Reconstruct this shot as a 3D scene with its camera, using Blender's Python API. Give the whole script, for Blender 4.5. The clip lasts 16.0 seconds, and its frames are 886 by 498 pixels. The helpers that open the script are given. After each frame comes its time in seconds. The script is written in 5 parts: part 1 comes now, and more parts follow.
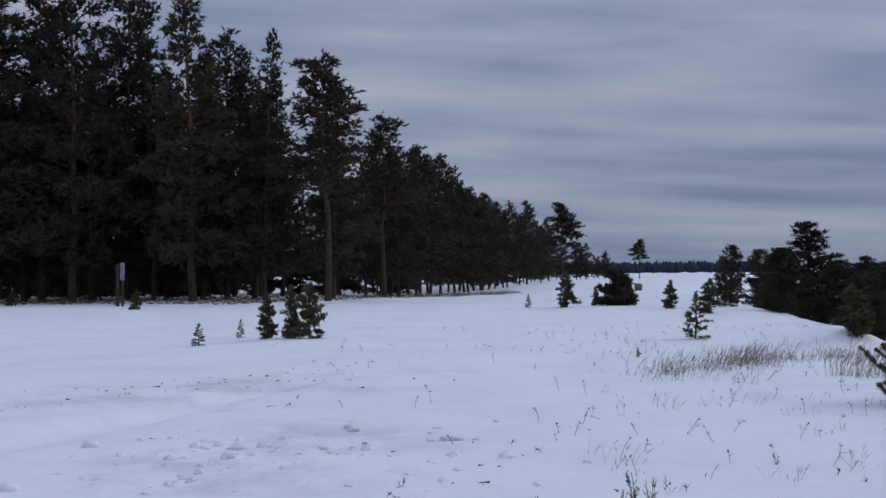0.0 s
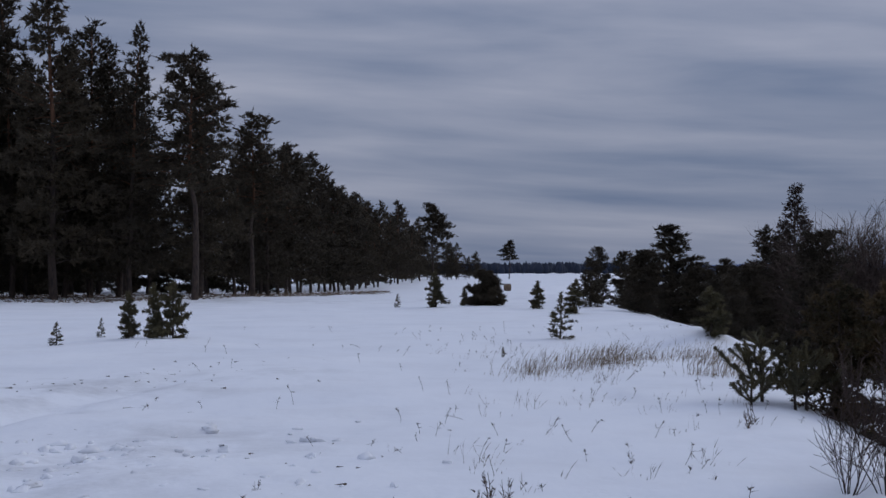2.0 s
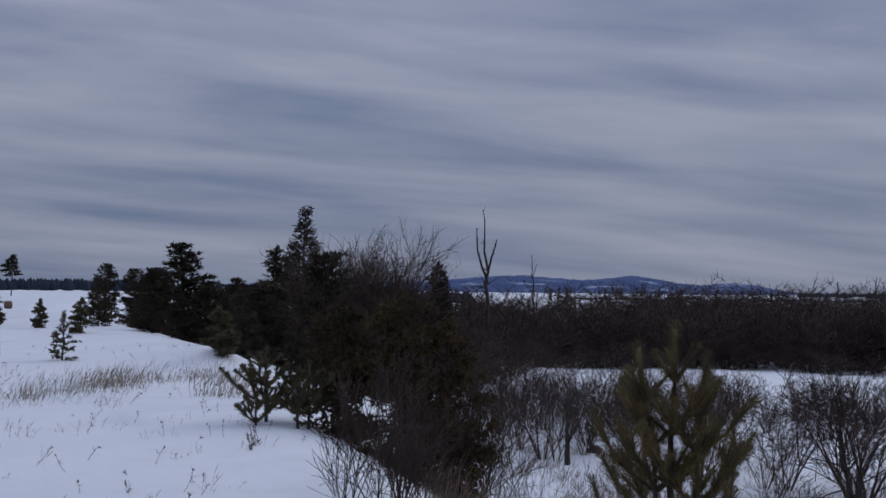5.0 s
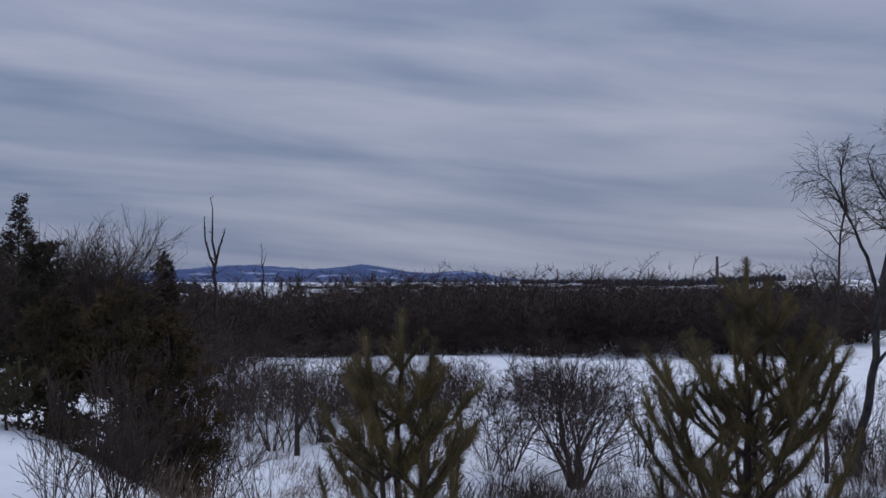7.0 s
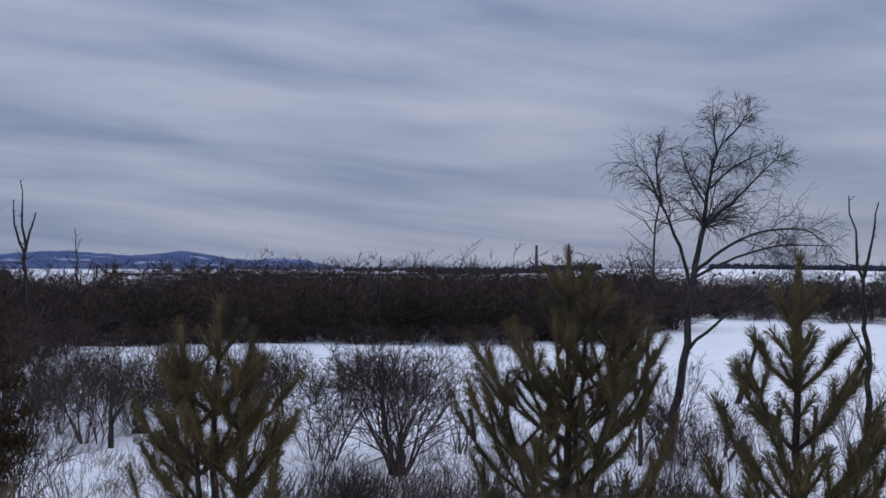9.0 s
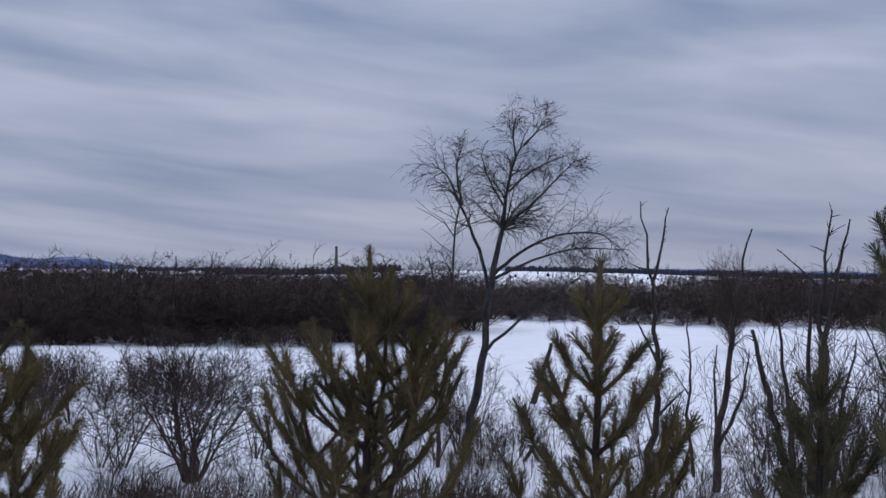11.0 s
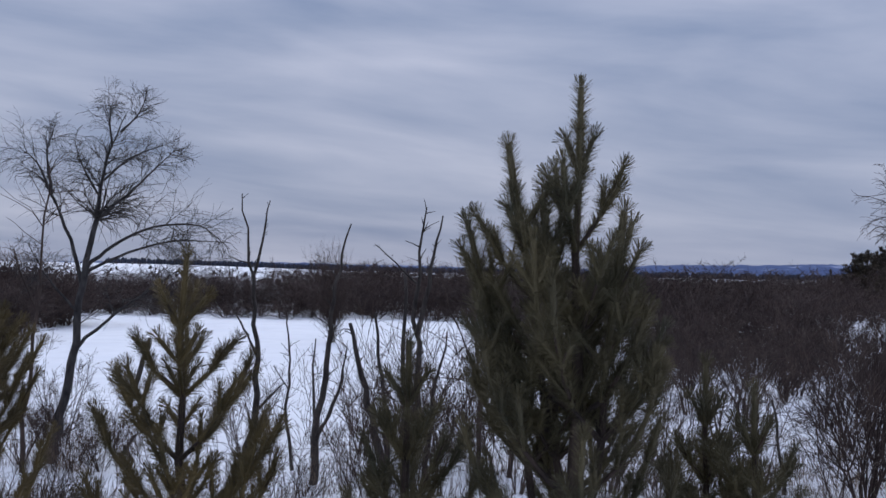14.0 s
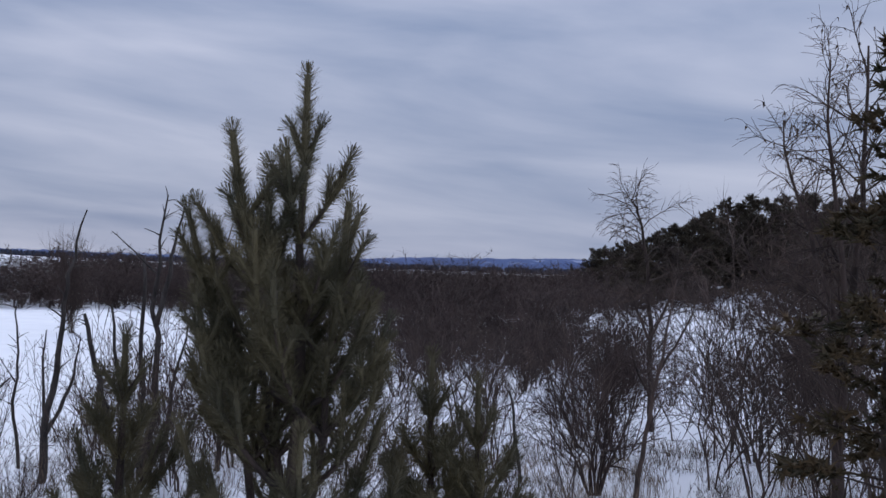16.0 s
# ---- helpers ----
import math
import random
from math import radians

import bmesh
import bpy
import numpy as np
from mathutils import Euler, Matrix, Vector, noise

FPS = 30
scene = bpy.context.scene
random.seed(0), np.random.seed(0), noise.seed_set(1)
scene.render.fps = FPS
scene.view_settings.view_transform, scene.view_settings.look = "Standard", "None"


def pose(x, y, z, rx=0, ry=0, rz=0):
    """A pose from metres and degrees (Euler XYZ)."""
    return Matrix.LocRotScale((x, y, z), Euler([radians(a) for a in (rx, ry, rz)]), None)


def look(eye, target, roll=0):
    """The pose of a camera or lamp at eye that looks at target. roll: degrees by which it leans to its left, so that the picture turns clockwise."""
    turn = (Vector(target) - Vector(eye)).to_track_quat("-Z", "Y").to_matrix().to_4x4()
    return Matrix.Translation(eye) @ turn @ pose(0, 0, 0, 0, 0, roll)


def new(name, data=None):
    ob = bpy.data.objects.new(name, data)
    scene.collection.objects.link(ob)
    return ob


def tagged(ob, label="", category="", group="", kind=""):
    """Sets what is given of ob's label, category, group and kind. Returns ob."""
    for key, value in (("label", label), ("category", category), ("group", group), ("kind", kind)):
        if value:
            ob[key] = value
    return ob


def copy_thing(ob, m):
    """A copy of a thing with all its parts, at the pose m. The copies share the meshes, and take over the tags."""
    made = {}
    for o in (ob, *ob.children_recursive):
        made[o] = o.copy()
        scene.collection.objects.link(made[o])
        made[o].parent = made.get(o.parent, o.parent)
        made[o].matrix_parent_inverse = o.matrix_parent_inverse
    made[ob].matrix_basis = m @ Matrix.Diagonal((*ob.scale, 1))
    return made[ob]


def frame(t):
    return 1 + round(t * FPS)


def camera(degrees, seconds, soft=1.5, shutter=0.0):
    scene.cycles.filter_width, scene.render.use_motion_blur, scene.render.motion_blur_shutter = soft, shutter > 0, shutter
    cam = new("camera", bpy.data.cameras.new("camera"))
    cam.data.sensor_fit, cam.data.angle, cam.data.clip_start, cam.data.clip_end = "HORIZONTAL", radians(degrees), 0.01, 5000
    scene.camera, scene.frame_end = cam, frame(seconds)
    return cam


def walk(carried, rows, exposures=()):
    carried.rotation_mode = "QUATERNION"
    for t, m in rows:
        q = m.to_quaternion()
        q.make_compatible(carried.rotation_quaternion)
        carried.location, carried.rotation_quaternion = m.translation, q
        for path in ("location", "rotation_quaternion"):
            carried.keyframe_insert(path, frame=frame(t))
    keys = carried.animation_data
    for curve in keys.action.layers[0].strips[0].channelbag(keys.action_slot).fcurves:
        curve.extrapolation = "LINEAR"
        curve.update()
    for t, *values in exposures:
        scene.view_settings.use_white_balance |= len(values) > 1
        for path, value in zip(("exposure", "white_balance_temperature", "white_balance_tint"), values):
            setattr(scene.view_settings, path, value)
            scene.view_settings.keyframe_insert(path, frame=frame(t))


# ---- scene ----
cam = camera(40.07, 16.0)
EYE = 1.6
# seconds, x, y, z over the first eye, turn to the right, tilt up, lean
ROWS = [
    (0.0, 0.000, 0.680, -0.000, 0.00, 0.98, -0.49),
    (0.5, 0.008, 0.697, 0.002, 1.29, 0.88, -0.42),
    (1.0, 0.027, 0.713, -0.000, 2.63, 0.88, -0.34),
    (1.5, 0.059, 0.725, -0.004, 4.25, 0.90, -0.28),
    (2.0, 0.089, 0.736, 0.003, 6.04, 0.93, -0.07),
    (2.5, 0.131, 0.745, 0.015, 8.43, 1.05, 0.17),
    (3.0, 0.191, 0.756, 0.034, 11.09, 1.15, 0.89),
    (3.5, 0.214, 0.777, 0.026, 17.79, 1.53, 0.72),
    (4.0, 0.191, 0.829, 0.030, 22.30, 1.81, 0.72),
    (4.5, 0.203, 0.873, 0.019, 25.24, 1.97, 0.76),
    (5.0, 0.222, 0.929, 0.021, 28.67, 1.90, 0.60),
    (7.3, 0.406, 1.120, 0.014, 42.79, 1.32, -0.04),
    (7.5, 0.417, 1.137, 0.012, 43.70, 1.22, -0.03),
    (8.0, 0.441, 1.175, 0.010, 45.91, 0.99, 0.08),
    (10.3, 0.632, 1.294, 0.007, 55.06, 0.90, 0.54),
    (10.5, 0.651, 1.316, 0.006, 56.14, 0.88, 0.63),
    (11.0, 0.718, 1.371, 0.009, 59.05, 1.00, 0.65),
    (11.5, 0.813, 1.381, 0.007, 63.24, 1.06, 0.73),
    (12.0, 0.886, 1.398, 0.012, 67.09, 1.02, 0.86),
    (12.5, 0.931, 1.405, 0.014, 69.91, 0.92, 0.89),
    (13.0, 0.945, 1.404, 0.010, 72.24, 0.94, 1.01),
    (13.5, 0.986, 1.404, 0.013, 74.77, 0.91, 1.04),
    (14.0, 1.011, 1.399, 0.015, 77.50, 0.95, 1.06),
    (14.5, 1.029, 1.391, 0.012, 80.16, 0.84, 1.12),
    (15.0, 1.094, 1.367, 0.022, 83.19, 0.70, 1.34),
    (15.5, 1.127, 1.327, 0.023, 86.18, 0.72, 1.61),
    (16.0, 1.158, 1.294, 0.023, 89.14, 0.81, 1.80),
]


def sight(x, y, z, turn, tilt, lean):
    a, b = radians(turn), radians(tilt)
    eye = Vector((x, y, EYE + z))
    return look(eye, eye + Vector((math.sin(a) * math.cos(b), math.cos(a) * math.cos(b), math.sin(b))), lean)


walk(cam, [(t, sight(*row)) for t, *row in ROWS],
     exposures=[(0.0, 0.0), (2.0, -0.16), (3.0, -0.3), (3.5, -0.3), (5.0, -0.18), (7.5, 0.12), (8.0, 0.16), (10.5, 0.32), (13.5, 0.4), (16.0, 0.5)])

# ---- world and light: a high overcast of long cloud bands ----
SUN_HEIGHT, SUN_TURN = 32.0, 70.0
world = bpy.data.worlds.new("overcast_sky")
scene.world = world
world.use_nodes = True
wn, wl = world.node_tree.nodes, world.node_tree.links
wn.clear()


def wnode(kind, **values):
    n = wn.new(kind)
    for k, v in values.items():
        n.inputs[k].default_value = v
    return n


def wmath(op, a, b=None):
    n = wn.new("ShaderNodeMath")
    n.operation = op
    for i, v in enumerate((a, b)):
        if v is None:
            continue
        if hasattr(v, "is_linked"):
            wl.new(v, n.inputs[i])
        else:
            n.inputs[i].default_value = v
    return n.outputs[0]


sky = wn.new("ShaderNodeTexSky")
sky.sky_type, sky.sun_disc = "NISHITA", False
sky.sun_elevation, sky.sun_rotation = radians(SUN_HEIGHT), radians(SUN_TURN)
coord = wn.new("ShaderNodeTexCoord")
split = wn.new("ShaderNodeSeparateXYZ")
wl.new(coord.outputs["Generated"], split.inputs[0])
# long level bands, closer together towards the horizon, sinking a little towards the south-east
leaning = wn.new("ShaderNodeMapping")
leaning.inputs["Rotation"].default_value = (radians(-5), radians(-2), 0)
wl.new(coord.outputs["Generated"], leaning.inputs[0])
tilted = wn.new("ShaderNodeSeparateXYZ")
wl.new(leaning.outputs[0], tilted.inputs[0])
upper = wmath("MAXIMUM", wmath("ADD", tilted.outputs["Z"], 0.12), 0.0)
drawn = wn.new("ShaderNodeCombineXYZ")
wl.new(wmath("MULTIPLY", tilted.outputs["X"], 2.7), drawn.inputs[0])
wl.new(wmath("MULTIPLY", tilted.outputs["Y"], 2.7), drawn.inputs[1])
wl.new(wmath("MULTIPLY", wmath("DIVIDE", upper, wmath("ADD", upper, 0.30)), 17.0), drawn.inputs[2])
bands = wnode("ShaderNodeTexNoise", Scale=1.35, Detail=6.0, Roughness=0.48, Distortion=0.25)
wl.new(drawn.outputs[0], bands.inputs["Vector"])
tone = wn.new("ShaderNodeValToRGB")
tone.color_ramp.elements[0].position, tone.color_ramp.elements[0].color = 0.24, (0.160, 0.215, 0.350, 1)
tone.color_ramp.elements[1].position, tone.color_ramp.elements[1].color = 0.76, (0.414, 0.445, 0.57, 1)
wl.new(bands.outputs["Fac"], tone.inputs[0])
# an overcast sky is brighter overhead than at the horizon
lift = wmath("ADD", wmath("MULTIPLY", wmath("POWER", wmath("MAXIMUM", split.outputs["Z"], 0.0), 1.3), 0.9), 0.84)
cloud = wn.new("ShaderNodeVectorMath")
cloud.operation = "SCALE"
wl.new(tone.outputs[0], cloud.inputs[0])
wl.new(lift, cloud.inputs["Scale"])
clear = wn.new("ShaderNodeBackground")
clear.inputs["Strength"].default_value = 0.05
wl.new(sky.outputs[0], clear.inputs["Color"])
veil = wn.new("ShaderNodeBackground")
wl.new(cloud.outputs[0], veil.inputs["Color"])
both = wn.new("ShaderNodeMixShader")
both.inputs[0].default_value = 0.96
wl.new(clear.outputs[0], both.inputs[1])
wl.new(veil.outputs[0], both.inputs[2])
wout = wn.new("ShaderNodeOutputWorld")
wl.new(both.outputs[0], wout.inputs["Surface"])

lamp = bpy.data.lights.new("sun", "SUN")
lamp.energy, lamp.angle, lamp.color = 0.65, radians(25), (0.97, 0.98, 1.0)
sun = new("sun", lamp)
sun.matrix_world = look((0, 0, 60), (-math.sin(radians(SUN_TURN)) * 60, -math.cos(radians(SUN_TURN)) * 60, 60 - 60 * math.tan(radians(SUN_HEIGHT))))


# ---- materials ----
def material(name, low, high, scale=8.0, rough=0.85, bump=0.3, fine=40.0, each=0.0, second=None, stretch=(1, 1, 1)):
    """A surface that varies between two colours at two scales; each: how far copies differ."""
    m = bpy.data.materials.new(name)
    m.use_nodes = True
    n, l = m.node_tree.nodes, m.node_tree.links
    b = n["Principled BSDF"]
    b.inputs["Roughness"].default_value = rough
    b.inputs["Specular IOR Level"].default_value = 0.25
    tc = n.new("ShaderNodeTexCoord")
    mp = n.new("ShaderNodeMapping")
    mp.inputs["Scale"].default_value = stretch
    l.new(tc.outputs["Object"], mp.inputs[0])
    a = n.new("ShaderNodeTexNoise")
    a.inputs["Scale"].default_value, a.inputs["Detail"].default_value = scale, 4
    l.new(mp.outputs[0], a.inputs["Vector"])
    ramp = n.new("ShaderNodeValToRGB")
    ramp.color_ramp.elements[0].position, ramp.color_ramp.elements[0].color = 0.32, (*low, 1)
    ramp.color_ramp.elements[1].position, ramp.color_ramp.elements[1].color = 0.68, (*high, 1)
    if second:
        e = ramp.color_ramp.elements.new(0.58)
        e.color = (*second, 1)
    l.new(a.outputs["Fac"], ramp.inputs[0])
    colour = ramp.outputs[0]
    if each:
        info = n.new("ShaderNodeObjectInfo")
        hsv = n.new("ShaderNodeHueSaturation")
        rng = n.new("ShaderNodeMapRange")
        rng.inputs["To Min"].default_value, rng.inputs["To Max"].default_value = 1 - each, 1 + each
        l.new(info.outputs["Random"], rng.inputs["Value"])
        l.new(rng.outputs[0], hsv.inputs["Value"])
        l.new(colour, hsv.inputs["Color"])
        colour = hsv.outputs[0]
    l.new(colour, b.inputs["Base Color"])
    if bump:
        f = n.new("ShaderNodeTexNoise")
        f.inputs["Scale"].default_value, f.inputs["Detail"].default_value = fine, 5
        l.new(mp.outputs[0], f.inputs["Vector"])
        bp = n.new("ShaderNodeBump")
        bp.inputs["Strength"].default_value, bp.inputs["Distance"].default_value = bump, 0.03
        l.new(f.outputs["Fac"], bp.inputs["Height"])
        l.new(bp.outputs[0], b.inputs["Normal"])
    return m


NEEDLE = material("pine_needles", (0.036, 0.029, 0.019), (0.070, 0.053, 0.033), 1.2, 0.7, 0, each=0.25)
NEEDLE_YOUNG = material("young_pine_needles", (0.058, 0.048, 0.023), (0.165, 0.120, 0.050), 3.0, 0.6, 0, each=0.12)
NEEDLE_DEEP = material("deep_green_needles", (0.050, 0.047, 0.027), (0.132, 0.108, 0.055), 3.0, 0.6, 0, each=0.12)
NEEDLE_RUST = material("rusty_needles", (0.028, 0.028, 0.013), (0.105, 0.066, 0.030), 2.0, 0.75, 0, each=0.2)
BARK = material("pine_bark", (0.028, 0.023, 0.020), (0.080, 0.056, 0.044), 9.0, 0.9, 0.6, 30.0, stretch=(1, 1, 0.3))
BARK_RED = material("red_pine_bark", (0.085, 0.045, 0.028), (0.180, 0.090, 0.052), 7.0, 0.9, 0.5, 30.0, stretch=(1, 1, 0.4))
TWIG = material("bare_twigs", (0.037, 0.027, 0.023), (0.100, 0.070, 0.057), 3.0, 0.9, 0, each=0.25)
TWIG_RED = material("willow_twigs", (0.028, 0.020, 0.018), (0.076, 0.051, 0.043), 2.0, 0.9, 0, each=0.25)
BIRCH = material("birch_bark", (0.022, 0.020, 0.020), (0.075, 0.068, 0.066), 10.0, 0.85, 0.4, 40.0, stretch=(1, 1, 0.4))
DEAD = material("dead_wood", (0.024, 0.020, 0.018), (0.078, 0.066, 0.058), 12.0, 0.9, 0.5, 40.0, stretch=(1, 1, 0.2))
STRAW = material("dry_grass", (0.170, 0.125, 0.085), (0.330, 0.260, 0.180), 4.0, 0.9, 0, each=0.2)
DRYBRUSH = material("dry_brush", (0.085, 0.058, 0.042), (0.200, 0.145, 0.100), 4.0, 0.9, 0, each=0.2)
WEED = material("dry_weed", (0.050, 0.038, 0.030), (0.150, 0.110, 0.080), 6.0, 0.9, 0, each=0.2)
HAY = material("hay", (0.120, 0.085, 0.060), (0.240, 0.170, 0.110), 6.0, 0.95, 0.8, 20.0)
# the blue of the distance haze is put into the hills' base colours
HILL_HAZED = material("hazed_hill", (0.045, 0.078, 0.195), (0.300, 0.350, 0.500), 0.010, 1.0, 0, second=(0.060, 0.098, 0.225))
# dark forest, lifted towards blue to paint in the haze before it
WOODS_HAZED = material("far_woods", (0.022, 0.029, 0.046), (0.042, 0.050, 0.075), 0.05, 1.0, 0)
HOUSE = material("house_wall", (0.060, 0.052, 0.048), (0.150, 0.130, 0.120), 0.5, 0.9, 0, each=0.4)
CHIMNEY = material("chimney_brick", (0.075, 0.065, 0.065), (0.130, 0.105, 0.100), 1.0, 0.9, 0)
BOARD = material("weathered_board", (0.16, 0.16, 0.17), (0.32, 0.32, 0.34), 8.0, 0.8, 0.3)
STONE = material("dark_stone", (0.030, 0.028, 0.028), (0.080, 0.075, 0.070), 8.0, 0.9, 0.6, 25.0)


def snow_material(name, dirt):
    m = material(name, (0.85, 0.865, 0.905), (0.90, 0.91, 0.94), 0.35, 0.75, 0, 1.0)
    n, l = m.node_tree.nodes, m.node_tree.links
    b = n["Principled BSDF"]
    tc = next(k for k in n if k.type == "TEX_COORD")
    clean = next(k for k in n if k.type == "VALTORGB").outputs[0]
    h = None
    for scale, dist in ((0.8, 0.10), (3.5, 0.030), (16.0, 0.008)):
        t = n.new("ShaderNodeTexNoise")
        t.inputs["Scale"].default_value, t.inputs["Detail"].default_value = scale, 4
        l.new(tc.outputs["Object"], t.inputs["Vector"])
        bp = n.new("ShaderNodeBump")
        bp.inputs["Strength"].default_value, bp.inputs["Distance"].default_value = 0.7, dist
        l.new(t.outputs["Fac"], bp.inputs["Height"])
        if h:
            l.new(h, bp.inputs["Normal"])
        h = bp.outputs[0]
    l.new(h, b.inputs["Normal"])
    if dirt:
        # litter and grey melt specks in drifts
        t = n.new("ShaderNodeTexNoise")
        t.inputs["Scale"].default_value, t.inputs["Detail"].default_value, t.inputs["Roughness"].default_value = 0.55, 9, 0.72
        l.new(tc.outputs["Object"], t.inputs["Vector"])
        r = n.new("ShaderNodeValToRGB")
        r.color_ramp.elements[0].position, r.color_ramp.elements[0].color = 0.46, (0, 0, 0, 1)
        r.color_ramp.elements[1].position, r.color_ramp.elements[1].color = 0.76, (1, 1, 1, 1)
        l.new(t.outputs["Fac"], r.inputs[0])
        k = n.new("ShaderNodeMath")
        k.operation = "MULTIPLY"
        k.inputs[1].default_value = dirt
        l.new(r.outputs[0], k.inputs[0])
        patch = None
        for place_at, turn, size in (((-3.2, 17.2, 0), 38, (5.5, 2.4, 4)), ((-1.5, 10.6, 0), 80, (3.6, 2.0, 4)), ((-12.0, 63.0, 0), 8, (40.0, 6.0, 9))):
            mp2 = n.new("ShaderNodeMapping")
            mp2.vector_type = "TEXTURE"
            mp2.inputs["Location"].default_value, mp2.inputs["Rotation"].default_value, mp2.inputs["Scale"].default_value = place_at, (0, 0, radians(turn)), size
            l.new(tc.outputs["Object"], mp2.inputs[0])
            g = n.new("ShaderNodeTexGradient")
            g.gradient_type = "SPHERICAL"
            l.new(mp2.outputs[0], g.inputs[0])
            if patch is None:
                patch = g.outputs["Fac"]
            else:
                mx = n.new("ShaderNodeMath")
                mx.operation = "MAXIMUM"
                l.new(patch, mx.inputs[0])
                l.new(g.outputs["Fac"], mx.inputs[1])
                patch = mx.outputs[0]
        more = n.new("ShaderNodeMath")
        more.operation = "MULTIPLY_ADD"
        more.inputs[1].default_value, more.inputs[2].default_value = 1.3, 0.30
        l.new(patch, more.inputs[0])
        l.new(more.outputs[0], k.inputs[1])
        mix = n.new("ShaderNodeMixRGB")
        mix.inputs[2].default_value = (0.58, 0.58, 0.60, 1)
        l.new(k.outputs[0], mix.inputs[0])
        l.new(clean, mix.inputs[1])
        l.new(mix.outputs[0], b.inputs["Base Color"])
    return m


SNOW = snow_material("snow", 0.55)
SNOW_FAR = snow_material("far_snow", 0.0)


# ---- the lie of the land ----
def smooth(t):
    t = np.clip(t, 0.0, 1.0)
    return t * t * (3 - 2 * t)


def wave(x, y, step, seed):
    """Soft value noise between -1 and 1, for numbers or arrays."""
    x, y = np.asarray(x, float) / step + seed * 7.13, np.asarray(y, float) / step - seed * 3.71
    i, j = np.floor(x), np.floor(y)

    def corner(a, b):
        v = np.sin(a * 127.1 + b * 311.7 + seed * 17.3) * 43758.5453
        return (v - np.floor(v)) * 2 - 1

    u, v = smooth(x - i), smooth(y - j)
    return ((corner(i, j) * (1 - u) + corner(i + 1, j) * u) * (1 - v) + (corner(i, j + 1) * (1 - u) + corner(i + 1, j + 1) * u) * v)


def bank_edge(y):
    """Where the snowy field breaks off towards the river flats (x for a given y)."""
    y = np.asarray(y, float)
    return 1.3 + 0.26 * np.clip(y, -60, 30) + 0.12 * np.clip(y - 30, 0, 90) + 0.3 * np.clip(y - 120, 0, 700) + 0.3 * wave(y, 0, 5.0, 3)


def height(x, y):
    """The ground's height: a field, a bank, and the river flats below it."""
    x, y = np.asarray(x, float), np.asarray(y, float)
    r = np.hypot(x, y)
    field = 0.10 * wave(x, y, 9.0, 1) * smooth(r / 12) + 0.05 * wave(x, y, 2.6, 2) + 0.012 * wave(x, y, 0.7, 12)
    field = field - 0.7 * smooth((r - 60) / 80) + 1.0 * smooth((r - 220) / 250)
    field = field + 0.45 * np.exp(-((x - 8.7) ** 2 + (y - 26.8) ** 2 * 0.6) / 2.2)
    flats = -2.0 + 0.14 * wave(x, y, 14.0, 4) + 0.06 * wave(x, y, 3.0, 5)
    az = np.degrees(np.arctan2(x, y))
    flats = flats + 3.4 * np.exp(-((az - 63) / 9) ** 2) * smooth((r - 180) / 350)
    flats = flats - 3.6 * smooth((r - 150) / 900) * smooth((58 - az) / 6)
    # the wooded rise downstream
    flats = flats + 5.5 * smooth((az - 94) / 14) * smooth((r - 60) / 90)
    s = smooth((x - bank_edge(y)) / (2.3 + 0.17 * np.clip(y, 0, 40)))
    return field * (1 - s) + flats * s


# ---- mesh helpers ----
rng = np.random.default_rng(11)


def unit(v):
    return v / np.maximum(np.linalg.norm(v, axis=-1, keepdims=True), 1e-9)


def tri_mesh(name, verts, faces, mats, index=None, flat=False):
    """One mesh from arrays of points and triangles."""
    me = bpy.data.meshes.new(name)
    verts, faces = np.asarray(verts, np.float32), np.asarray(faces, np.int32)
    me.vertices.add(len(verts))
    me.vertices.foreach_set("co", verts.ravel())
    me.loops.add(faces.size)
    me.loops.foreach_set("vertex_index", faces.ravel())
    me.polygons.add(len(faces))
    me.polygons.foreach_set("loop_start", np.arange(0, faces.size, 3, dtype=np.int32))
    for m in mats if isinstance(mats, (list, tuple)) else [mats]:
        me.materials.append(m)
    if index is not None:
        me.polygons.foreach_set("material_index", np.asarray(index, np.int32))
    me.polygons.foreach_set("use_smooth", np.full(len(faces), not flat))
    me.update(calc_edges=True)
    me.validate()
    return me


